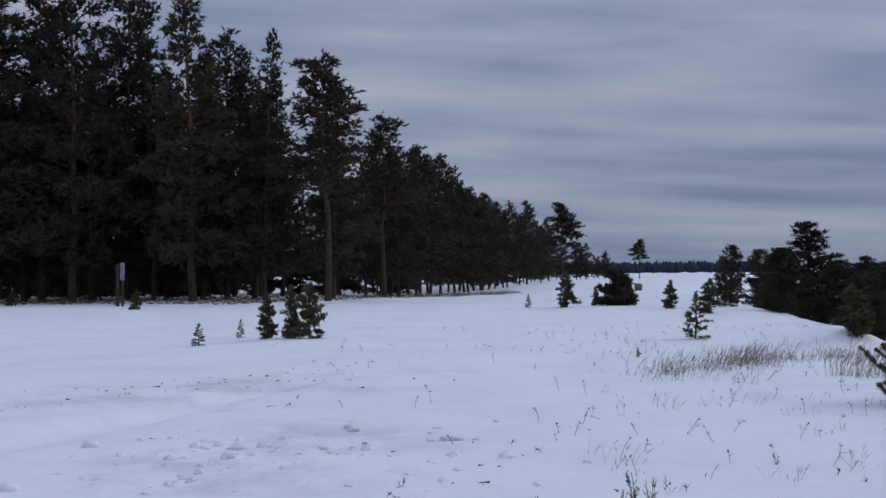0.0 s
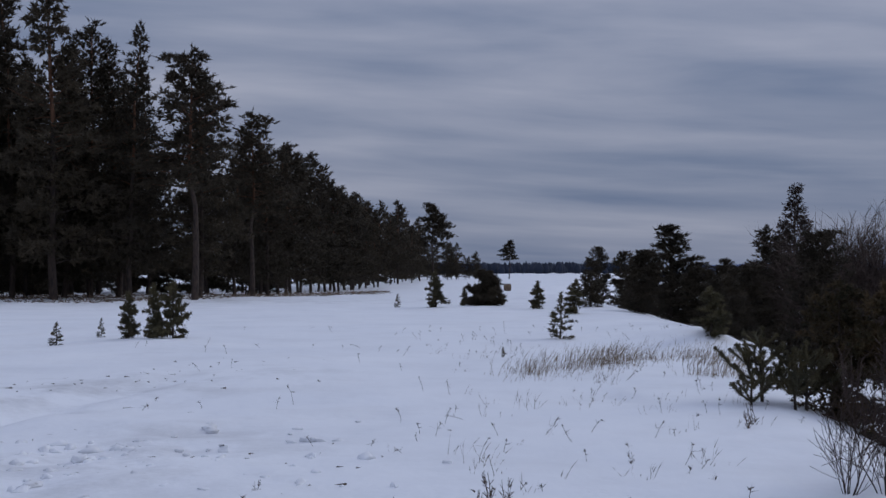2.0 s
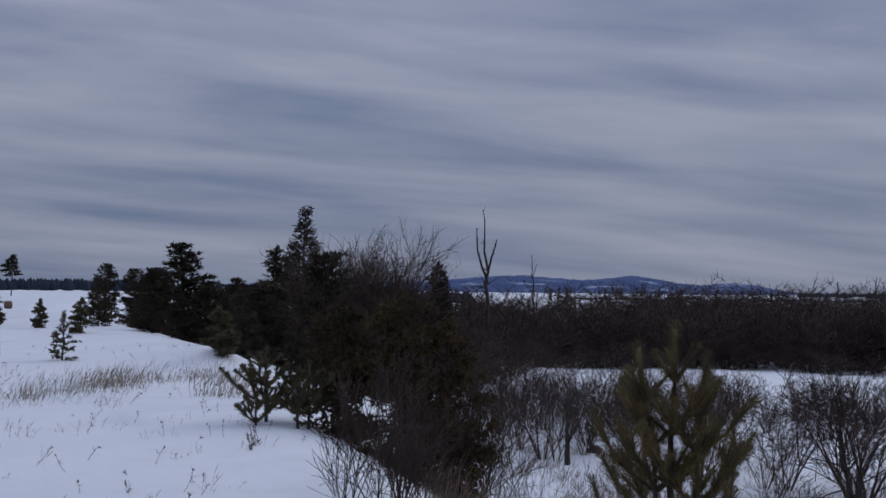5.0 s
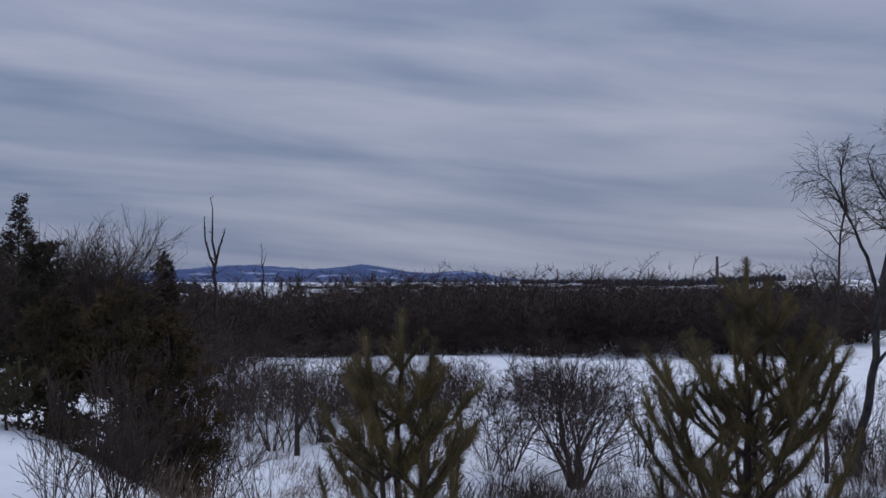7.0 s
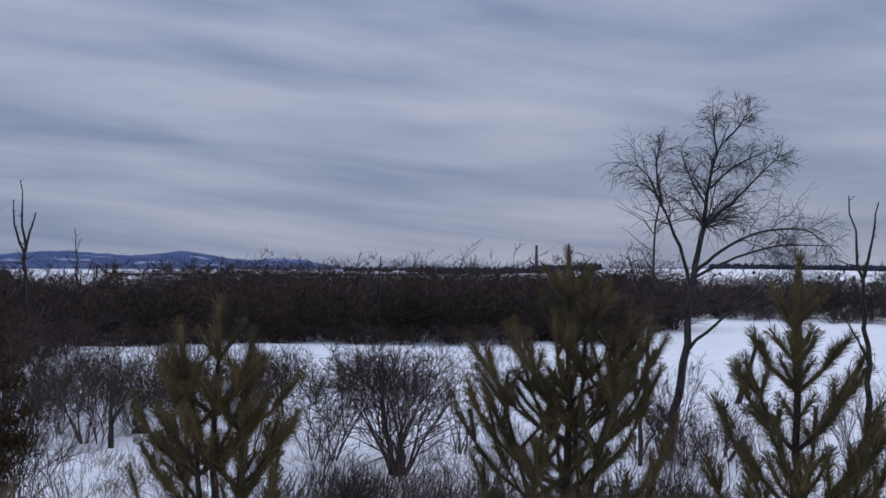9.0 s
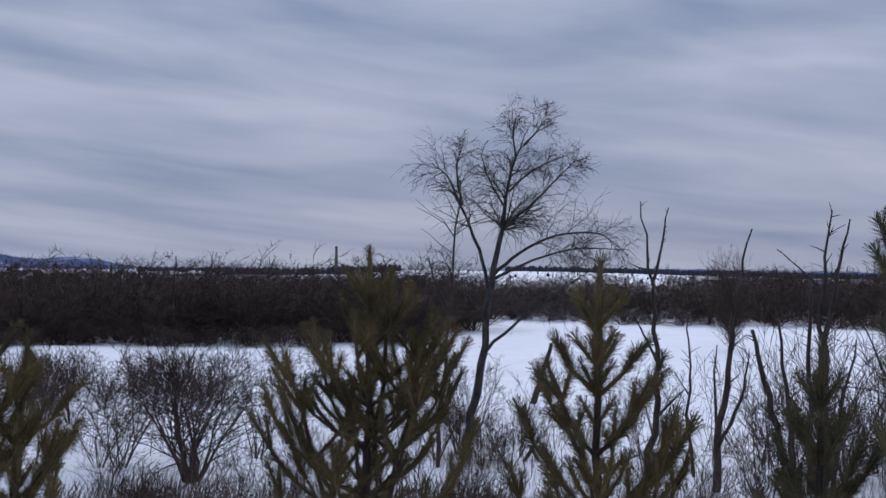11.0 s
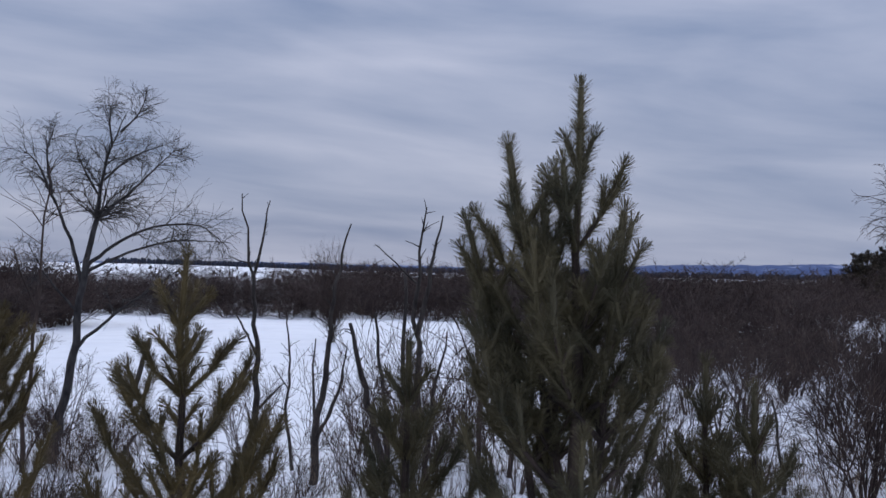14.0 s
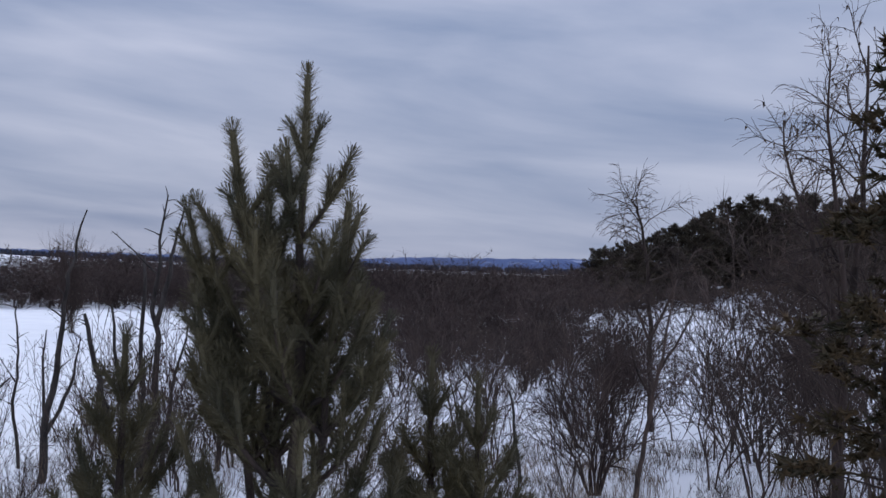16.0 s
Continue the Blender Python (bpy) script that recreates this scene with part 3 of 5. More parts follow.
litter.blades(np.stack([lx, ly, height(lx, ly) + 0.02], 1), np.stack([rng.normal(size=5200), rng.normal(size=5200), rng.uniform(0.05, 0.5, 5200)], 1), rng.uniform(0.15, 0.6, 5200), 0.06)
tagged(new("forest_litter", litter.mesh("forest_litter", DRYBRUSH)), "fallen twigs and dry litter on the snow under the wood", "litter", kind="stuff")
LONE = pine_kind("lone_pine", "lone Scots pine with a bare trunk and rounded crown", "pine tree", "", 8, 10.0, 0.52, 2.6, 0.35, 1.6, 0.40, 0.014)
place(LONE, 14.1, 143.0, 0.98, 40)
place(LONE, 41.0, 255.0, 0.80, 200, wide=1.1)

# ---- young pines on the field ----
SMALL = [pine_kind("young_pine", "small bushy young pine standing in the snow", "young pine", "young pines on the field", s, 1.2, 0.02, w, t, d, 0.11, 0.02, needles=NEEDLE_DEEP, upward=0.4, tuft=8, ragged=0.3)
         for s, w, t, d in ((11, 0.44, 0.75, 6.0), (12, 0.52, 0.65, 6.0), (13, 0.46, 0.8, 3.2))]
for x, y, h, k, wide in ((-5.44, 27.6, 0.49, 2, 1.2), (-4.92, 30.1, 0.45, 2, 0.8), (-4.1, 29.0, 1.06, 0, 0.85), (-3.5, 28.7, 1.2, 0, 0.7), (-3.05, 28.4, 1.24, 1, 0.9), (5.0, 49.9, 1.45, 0, 1.0),
                         (5.71, 28.3, 1.02, 2, 1.0), (3.47, 50.5, 0.54, 2, 1.0), (3.56, 23.0, 0.2, 2, 1.2), (-21.6, 61.6, 0.75, 1, 1.1), (-13.4, 53.8, 0.85, 1, 1.0), (8.93, 48.6, 1.1, 0, 1.1), (9.42, 43.7, 1.2, 1, 1.0), (6.55, 52.9, 0.8, 0, 0.9)):
    place(SMALL[k], x, y, h / 1.2, dice.uniform(0, 360), wide=wide)
BUSH = pine_kind("round_pine_bush", "dense rounded dark pine bush on the snow", "pine bush", "", 15, 1.42, 0.0, 0.95, 0.28, 7.0, 0.17, 0.02, upward=0.25, ragged=0.15)
place(BUSH, 7.37, 52.7, 1.0, 10)
place(SMALL[1], 8.5, 25.9, 0.85, 30, wide=1.2)

# ---- the dark young wood on the bank ----
THICK = [pine_kind("bank_pine", "dark full-crowned pine down to the snow on the bank", "pine tree", "pines on the bank", s, 4.0, 0.0, w * 1.0, t * 0.62, 3.4, 0.17, 0.016, upward=0.5, tuft=6, ragged=0.14, knotty=30)
         for s, w, t in ((21, 1.25, 0.75), (22, 1.5, 0.55), (23, 1.15, 0.9))]
for x, y, h, k, wide in ((11.3, 49.5, 1.5, 1, 1.1), (12.4, 46.0, 1.6, 1, 1.2), (13.9, 59.3, 2.9, 1, 0.7), (15.2, 58.9, 3.0, 1, 0.8), (12.9, 43.5, 1.8, 0, 1.1), (14.3, 52.0, 3.0, 1, 1.0), (15.9, 53.6, 4.75, 0, 1.15),
                         (16.9, 53.0, 3.3, 1, 1.1), (14.1, 44.0, 2.4, 1, 1.1), (13.6, 39.5, 2.2, 0, 1.0), (15.5, 43.0, 2.8, 1, 1.1), (19.8, 57.6, 4.2, 0, 0.9), (18.0, 50.0, 3.6, 1, 1.2), (20.9, 55.0, 5.9, 2, 0.95), (20.0, 50.5, 4.4, 1, 1.1),
                         (13.6, 32.1, 3.9, 1, 0.75), (23.2, 43.2, 4.9, 2, 0.75), (22.5, 43.0, 3.0, 1, 0.8), (11.2, 33.5, 1.7, 2, 1.1), (10.4, 29.6, 1.25, 1, 1.0), (17.0, 62.0, 3.4, 1, 1.2), (22.0, 63.0, 4.0, 1, 1.3)):
    place(THICK[k], x, y, h * 0.92 / 4, dice.uniform(0, 360), wide=wide * 1.3)
LARCH = pine_kind("larch", "tall leafless pointed larch behind the bank pines", "larch", "", 25, 7.7, 0.05, 2.2, 0.85, 4.2, 0.14, 0.012, needles=TWIG, upward=0.15, tuft=6, ragged=0.12, knotty=30)
place(LARCH, 23.4, 58.3, 1.0, 0)

# ---- thicket on the bank: rusty pines and bare brush ----
near_pine("bushy_pine", "low bushy pine with open tufted branches on the bank edge", "pines on the bank edge", 5.3, 14.5, 0.88, 6, 41, step=0.19, needle=0.062, per=420, width=0.007, mat=NEEDLE_DEEP, leaders=((0.42, -0.15, 0.22, 3), (-0.25, 0.05, 0.2, 3)), reach=1.5, whorl=4, rise=0.5)
near_pine("bushy_pine", "low bushy pine with open tufted branches on the bank edge", "pines on the bank edge", 5.75, 14.3, 0.72, 6, 42, step=0.18, needle=0.062, per=420, width=0.007, mat=NEEDLE_DEEP, reach=1.5, whorl=4, rise=0.45)
for x, y, tip, s in ((5.05, 14.15, 0.40, 54), (5.5, 14.0, 0.48, 55)):
    near_pine("bushy_pine", "low spreading pine bush with tufted branches on the bank edge", "pines on the bank edge", x, y, tip, 4, s, step=0.15, needle=0.062, per=420, width=0.007, mat=NEEDLE_DEEP, reach=1.7, whorl=4, rise=0.5)
RUSTY = [pine_kind("rusty_pine", "broad dark rusty-needled pine on the bank slope", "pine tree", "pines on the bank edge", s, 2.6, 0.0, 1.35, t, 3.6, 0.13, 0.02, needles=NEEDLE_RUST, upward=0.15, tuft=9, ragged=0.3) for s, t in ((43, 0.45), (44, 0.38))]
for x, y, top, k, wide in ((6.35, 14.8, 1.42, 0, 0.62), (6.95, 14.3, 1.50, 1, 0.70), (7.6, 14.3, 1.22, 0, 0.62), (6.75, 13.6, 0.8, 1, 0.55)):
    h = top - float(height(x, y))
    place(RUSTY[k], x, y, h / 2.6, dice.uniform(0, 360), wide=wide * 2.6 / h)
TWIGGY = {**OPT, "forks": {1: 6, 2: 6, 3: 6}, "least": 0.0032, "fine": 0.0062, "wander": 0.14, "droop": 0.0, "rise": 0.22, "from": 0.12, "angle": (18, 50)}
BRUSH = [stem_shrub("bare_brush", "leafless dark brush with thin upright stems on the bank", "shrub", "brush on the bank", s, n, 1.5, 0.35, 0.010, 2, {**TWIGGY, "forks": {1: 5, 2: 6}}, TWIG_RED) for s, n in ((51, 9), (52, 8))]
for x, y, h, k in ((3.75, 8.8, 0.85, 0), (4.1, 8.95, 1.0, 1), (4.45, 9.3, 1.05, 0), (4.75, 9.6, 0.9, 1), (4.9, 10.2, 0.9, 0), (8.3, 14.8, 1.7, 1), (9.0, 15.6, 1.6, 1), (7.4, 13.8, 1.4, 1), (7.9, 14.8, 1.5, 0), (8.6, 15.6, 1.5, 1), (9.3, 17.2, 1.6, 0)):
    place(BRUSH[k], x, y, h / 1.5, dice.uniform(0, 360), wide=0.9)

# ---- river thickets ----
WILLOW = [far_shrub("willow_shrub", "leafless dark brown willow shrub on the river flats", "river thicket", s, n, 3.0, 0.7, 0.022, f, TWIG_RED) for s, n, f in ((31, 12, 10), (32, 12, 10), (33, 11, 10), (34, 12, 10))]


def thicket(count, az0, az1, r0, r1, low, high, wide=1.5, joined=None):
    """Shrubs over a stretch of the flats; joined gathers far ones into one soup."""
    for i in range(count):
        a = math.radians(az0 + (az1 - az0) * (i + dice.random()) / count)
        d = dice.uniform(r0, r1)
        x, y, h, turn, kind = d * math.sin(a), d * math.cos(a), dice.uniform(low, high) / 3.0, dice.uniform(0, 6.28), dice.choice(WILLOW)
        if joined is None:
            place(kind, x, y, h, math.degrees(turn), wide=wide)
        else:
            v, f = SHAPES[kind]
            c, s = math.cos(turn) * h * wide, math.sin(turn) * h * wide
            joined.add(v @ np.array([[c, s, 0], [-s, c, 0], [0, 0, h]]) + np.array(ground(x, y)), f)


deep = Soup()
thicket(54, 24, 60, 68, 82, 2.9, 3.6, 1.8, deep)
thicket(36, 24, 58, 84, 110, 3.5, 4.5, 2.0, deep)
thicket(22, 38, 58, 86, 112, 3.7, 4.2, 2.2, deep)
thicket(60, 57, 95, 99, 125, 3.0, 3.6, 2.0, deep)
thicket(34, 71, 97, 104, 150, 3.7, 4.5, 2.4, deep)
thicket(46, 57, 93, 86, 92, 0.9, 1.4, 3.2, deep)
thicket(40, 24, 58, 57.5, 62, 0.9, 1.4, 3.0, deep)
thicket(20, 57, 95, 126, 170, 3.0, 3.6, 2.4, deep)
thicket(16, 78, 96, 100, 130, 3.4, 3.9, 2.0, deep)
thicket(30, 70, 112, 170, 260, 3.2, 3.9, 4.0, deep)
thicket(16, 92, 112, 78, 98, 2.6, 3.4, 1.7, deep)
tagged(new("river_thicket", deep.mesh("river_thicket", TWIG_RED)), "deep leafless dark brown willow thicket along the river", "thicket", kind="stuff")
thicket(78, 24, 58, 59, 66, 2.3, 2.9, 1.6)
thicket(12, 56, 60, 76, 82, 2.3, 2.9)
thicket(74, 57, 92, 88, 97, 2.2, 2.7, 1.7)
thicket(16, 24, 32, 40, 56, 2.1, 2.7)
thicket(9, 29, 37, 26, 33, 1.2, 1.7, 0.7)
thicket(4, 29, 33, 34, 44, 1.6, 2.0, 1.0)
thicket(9, 31, 41, 30, 36, 1.3, 2.0, 1.0)
thicket(12, 37, 48, 33, 38, 1.1, 1.6, 1.0)
thicket(22, 79, 96, 42, 62, 1.9, 2.6, 1.1)
thicket(14, 85, 96, 36, 60, 2.2, 3.0, 1.1)
for az, d, h in ((28.5, 62, 4.0), (35.5, 64, 3.9), (46.8, 62, 4.3), (47.6, 63, 4.1), (50.5, 70, 3.9), (52.2, 70, 4.0), (41.0, 66, 3.6), (80.5, 60, 4.2), (86.5, 52, 4.0), (88.0, 50, 4.3), (90.5, 48, 4.4), (92.0, 50, 4.0)):
    place(WILLOW[int(d) % 4], d * math.sin(radians(az)), d * math.cos(radians(az)), h * 0.78 / 3, az * 7, wide=1.6)
GREY = far_shrub("grey_willow", "large rounded grey leafless willow behind the bank", "", 36, 22, 5.2, 0.42, 0.03, 16, TWIG)
place(GREY, 19.8, 41.4, 1.0, 0)
place(GREY, 58.0, 19.5, 0.85, 90, wide=0.45)
place(GREY, 18.4, 42.5, 0.86, 50)
place(GREY, 19.2, 42.0, 0.90, 140)
place(GREY, 20.4, 42.6, 0.86, 250)


# ---- young pines on the slope below the path ----
CLOSE = "young pines on the slope"
near_pine("slope_pine", "young green pine with brush-like upright shoots on the slope", CLOSE, 5.25, 7.03, 1.38, 6, 61, step=0.30, leaders=((-0.20, 0.12, 0.12, 3), (0.16, -0.12, 0.18, 3)), reach=1.05, whorl=3, skip=0.3, rise=0.7)
near_pine("slope_pine", "young yellow-green pine with thick upright leading shoots on the slope", CLOSE, 7.55, 6.05, 1.72, 9, 62, step=0.33, whorl=3, reach=1.15, skip=0.3, rise=0.75, leaders=((0.07, -0.14, 0.14, 3), (0.24, -0.36, 0.40, 4), (-0.40, 0.40, 0.70, 4)))
near_pine("slope_pine", "slender yellow-green young pine with one leading shoot on the slope", CLOSE, 6.57, 3.92, 1.66, 9, 63, step=0.33, reach=0.9, whorl=4, skip=0.2, rise=0.85)
near_pine("slope_pine", "tall dark green young pine with several leading shoots", CLOSE, 6.32, 1.97, 2.42, 10, 64, step=0.35, mat=NEEDLE_DEEP, whorl=3, reach=0.84, rise=1.05, skip=0.2, fat=1.1, leaders=((0.08, 0.33, 0.24, 4), (0.10, 0.52, 0.58, 4), (-0.05, -0.20, 0.54, 4), (0.15, 0.18, 0.48, 3)))
for x, y, tip, s in ((7.32, 1.42, 1.17, 65), (7.12, 1.19, 1.06, 66), (6.83, 2.85, 1.26, 67)):
    near_pine("slope_pine", "smaller dark green young pine among others on the slope", CLOSE, x, y, tip, 7, s, step=0.29, reach=0.78, mat=NEEDLE_DEEP, whorl=4, rise=1.0, skip=0.2)

# ---- bare trees on the flats ----
FINE = {**OPT, "least": 0.0038, "wander": 0.17, "last": 3, "forks": {1: 15, 2: 26, 3: 7}, "angle": (25, 65), "short": (0.35, 0.6), "droop": 0.35, "rise": 0.05, "reach": 0.55, "from": 0.2}
shaped_tree("birch", "large spreading leafless birch with fine drooping twigs", "birch", 21.1, 12.75, (
    (0.105, 0.048, 0.97, (-0.30, 0), (-0.20, 0.55), (0.03, 1.85), (0.22, 3.4), (0.40, 4.57)),
    (0.046, 0.006, 0.2, (0.40, 4.55), (0.57, 5.6), (0.95, 6.55)),
    (0.045, 0.006, 0.35, (0.20, 3.2), (0.0, 4.1), (-0.40, 5.0), (-0.63, 5.55), (-0.95, 5.85)),
    (0.028, 0.005, 0.2, (-0.38, 4.95), (-0.50, 5.65), (-0.35, 6.2)),
    (0.040, 0.005, 0.25, (0.24, 3.6), (0.68, 4.0), (1.44, 4.4), (2.3, 4.45), (2.7, 4.1)),
    (0.034, 0.005, 0.3, (0.23, 3.5), (1.0, 3.9), (1.76, 4.13), (2.8, 4.1)),
    (0.036, 0.005, 0.25, (0.40, 4.45), (0.9, 4.9), (1.4, 5.4), (1.76, 5.8)),
    (0.040, 0.006, 0.35, (0.03, 2.05), (0.57, 2.6), (1.44, 3.25), (2.3, 3.85)),
    (0.026, 0.005, 0.2, (0.52, 5.2), (1.0, 5.65), (1.65, 5.9)),
    (0.026, 0.005, 0.2, (0.45, 4.9), (0.15, 5.4), (-0.02, 5.9)),
    (0.024, 0.005, 0.2, (0.66, 5.8), (0.60, 6.4), (0.72, 6.85)),
    (0.024, 0.005, 0.2, (0.80, 6.1), (1.10, 6.4), (1.25, 6.75)),
    (0.026, 0.006, 0.4, (0.10, 2.8), (-0.45, 3.4), (-0.75, 4.0))), BIRCH, {**FINE, "least": 0.0023, "forks": {1: 11, 2: 22}, "short_limb": 1.5, "wander": 0.2, "last": 3, "reach": 0.46, "angle": (25, 65), "rise": 0.08, "droop": 0.3, "short": (0.5, 0.85)}, 71, level=2)
shaped_tree("birch_pole", "thin leafless birch pole beside the big birch", "birch", 19.9, 12.85, (
    (0.045, 0.012, 0.6, (-0.1, 0), (0.05, 2.0), (0.12, 3.6), (0.30, 5.3)), (0.02, 0.008, 0.5, (0.08, 2.9), (-0.22, 3.6), (-0.30, 3.9))), TWIG, FINE, 72, level=1)
STUB = {**OPT, "crook": 0.016, "least": 0.004, "forks": {1: 12, 2: 5}, "angle": (35, 70), "short": (0.2, 0.5), "reach": 0.22, "droop": 0.1}
shaped_tree("dead_tree", "crooked dead tree with two bare spikes", "dead tree", 22.0, 9.6, (
    (0.075, 0.010, 0.3, (-0.05, 0), (0.12, 1.3), (0.06, 2.6), (-0.10, 3.7), (-0.22, 4.95)),
    (0.035, 0.010, 0.5, (0.0, 3.4), (0.16, 4.1), (0.27, 4.85)),
    (0.035, 0.010, 0.3, (0.10, 1.0), (0.35, 1.25), (0.62, 1.5)),
    (0.03, 0.008, 0.3, (0.10, 2.0), (-0.15, 2.5), (-0.38, 2.9))), DEAD, STUB, 73)
shaped_tree("dead_tree", "thin dead pole with short stubs", "dead tree", 21.6, 8.75, ((0.035, 0.012, 0.2, (0.1, 0), (-0.02, 1.2), (0.02, 2.0), (-0.03, 2.9)), (0.015, 0.006, 0.4, (0.0, 1.5), (-0.25, 1.9))), DEAD, STUB, 74)
shaped_tree("dead_tree", "tall leaning dead tree with a bare spike", "dead tree", 20.6, 7.75, (
    (0.075, 0.012, 0.2, (-0.15, -0.1), (-0.10, 1.2), (0.06, 2.4), (0.18, 3.4), (0.40, 4.45)), (0.045, 0.010, 0.3, (-0.12, 0.8), (0.25, 1.6), (0.35, 2.4)), (0.03, 0.010, 0.3, (-0.10, 1.0), (-0.22, 1.9), (-0.15, 2.5))), DEAD, STUB, 75)
shaped_tree("dead_tree", "dead trunk leaning steeply over the snow", "dead tree", 20.9, 6.75, ((0.085, 0.03, 0.2, (0.1, -0.1), (-0.18, 0.9), (-0.42, 1.9), (-0.62, 2.75)), (0.06, 0.02, 0.2, (0.05, 0.3), (0.0, 1.4), (-0.2, 2.9))), DEAD, STUB, 76)
shaped_tree("dead_tree", "clump of broken dead spikes with a few twigs", "dead tree", 21.2, 6.35, (
    (0.08, 0.012, 0.4, (0, -0.1), (0.1, 1.6), (0.05, 3.2), (0.18, 4.75)), (0.05, 0.012, 0.5, (0.08, 2.6), (0.28, 3.7), (0.48, 4.6)),
    (0.055, 0.025, 0.5, (-0.1, 0), (-0.18, 1.9), (-0.16, 3.7)), (0.02, 0.006, 0.3, (0.05, 3.4), (-0.35, 3.8), (-0.7, 4.1)), (0.05, 0.012, 0.3, (0.2, 0), (0.35, 1.5), (0.6, 2.6))), DEAD, {**STUB, "forks": {1: 11}}, 77)
for dx, h, s in ((0.9, 4.3, 78), (1.5, 4.6, 79), (2.2, 4.0, 80)):
    shaped_tree("bare_tree", "slim leafless tree with curving twigs on the flats", "bare tree", 22.0, 6.3 - dx, ((0.05, 0.01, 0.3, (0, 0), (0.05, 1.5), (-0.1, 3.0), (0.15, h)), (0.025, 0.006, 0.2, (0, 2.0), (0.4, 3.2), (0.5, h - 0.4)), (0.02, 0.006, 0.2, (0, 1.8), (-0.5, 3.0), (-0.7, h - 0.6))), TWIG, FINE, s)
shaped_tree("dead_tree", "tall forked dead tree above the thicket", "dead tree", 25.8, 44.0, (
    (0.10, 0.015, 0.3, (0.1, 0), (0.05, 3.5), (0.0, 5.2), (-0.12, 7.0)), (0.06, 0.015, 0.3, (0.05, 3.9), (-0.35, 5.2), (-0.42, 6.2)), (0.06, 0.015, 0.3, (0.05, 4.2), (0.30, 5.2), (0.45, 5.7))), DEAD, STUB, 81)
shaped_tree("dead_tree", "thin broken dead tree above the thicket", "dead tree", 41.0, 64.0, ((0.08, 0.012, 0.5, (0, 0), (0.1, 3.5), (-0.05, 6.0)), (0.03, 0.008, 0.4, (0, 4.5), (0.3, 5.4))), DEAD, STUB, 82)
shaped_tree("dead_tree", "thin broken dead tree above the thicket", "dead tree", 43.5, 42.0, ((0.09, 0.02, 0.5, (0, 0), (0.1, 2.5), (0.18, 4.2)), (0.03, 0.01, 0.4, (0, 3.0), (-0.2, 3.6))), DEAD, STUB, 83)


# ---- the far side: hills, woods, village ----
def ridge(name, label, far, az0, az1, profile, mat, seed, rough, depth, kind="structure", base=-8):
    """A long hill: profile gives its height in metres at each bearing."""
    az = np.radians(np.arange(az0, az1, 0.06))
    top = np.array([profile(math.degrees(a)) for a in az]) + rough * (wave(np.degrees(az), 0, 0.55, seed) + 0.5 * wave(np.degrees(az), 3, 0.16, seed))
    rows = []
    for s in np.linspace(0, 1, 9):
        d = far + depth * s
        z = base + (top - base) * smooth(s) + rough * 0.8 * wave(np.degrees(az) * 3, s * 7, 1.0, seed + 1) * (0 < s < 1)
        rows.append(np.stack([d * np.sin(az), d * np.cos(az), z], 1))
    rows.append(rows[-1] * [1.05, 1.05, 0] + [0, 0, base])
    v = np.concatenate(rows)
    k, n = len(az), len(rows)
    i, j = np.meshgrid(np.arange(n - 1), np.arange(k - 1), indexing="ij")
    p = i * k + j
    f = np.concatenate([np.stack([p, p + 1, p + k + 1], -1).reshape(-1, 3), np.stack([p, p + k + 1, p + k], -1).reshape(-1, 3)])
    ob = new(name, tri_mesh(name, v, f, mat))
    return tagged(ob, label, "hill", kind=kind)


def bumps(*parts):
    return lambda a: sum(h * math.exp(-((a - c) / w) ** 2) for c, w, h in parts)


ridge("backdrop", "distant wooded hills in painted haze blue, with pale clearings", 3300, 18, 56, bumps((32.5, 4.2, 46), (37.6, 1.8, 34), (42.6, 1.7, 24), (27, 5, 12), (40, 2.4, 16), (21, 5, 14)), HILL_HAZED, 91, 2.0, 700)
ridge("backdrop", "low distant wooded ridge in painted haze blue", 3000, 60, 112, bumps((74, 9, 10), (95, 6, 26), (88, 4, 16), (104, 8, 22), (66, 6, 6)), HILL_HAZED, 92, 2.0, 500)


def woods(name, label, az0, az1, r0, r1, low, high, count, seed, mat):
    """A belt of far trees, too small to tell apart: narrow ragged crowns."""
    r = np.random.default_rng(seed)
    n = count
    a, d = np.radians(r.uniform(az0, az1, n)), r.uniform(r0, r1, n)
    x, y = d * np.sin(a), d * np.cos(a)
    z = height(x, y)
    h = r.uniform(low, high, n)
    w = h * r.uniform(0.22, 0.5, n)
    sides = 6
    t = np.arange(sides) * 2 * np.pi / sides
    levels = ((0.0, 0.75), (0.35, 1.0), (0.7, 0.62), (1.0, 0.08))
    v = []
    for s, m in levels:
        q = w[:, None] * m * r.uniform(0.7, 1.2, (n, sides))
        v.append(np.stack([x[:, None] + q * np.cos(t), y[:, None] + q * np.sin(t), (z + h * s)[:, None] + h[:, None] * r.uniform(-0.06, 0.06, (n, sides))], -1))
    v = np.stack(v, 1)
    f = []
    for lv in range(3):
        for j in range(sides):
            p, q = lv * sides + j, lv * sides + (j + 1) % sides
            f += [[p, q, q + sides], [p, q + sides, p + sides]]
    f = np.array(f)
    f = (np.arange(n)[:, None, None] * (4 * sides) + f[None]).reshape(-1, 3)
    ob = new(name, tri_mesh(name, v.reshape(-1, 3), f, mat))
    return tagged(ob, label, "woods", kind="stuff")


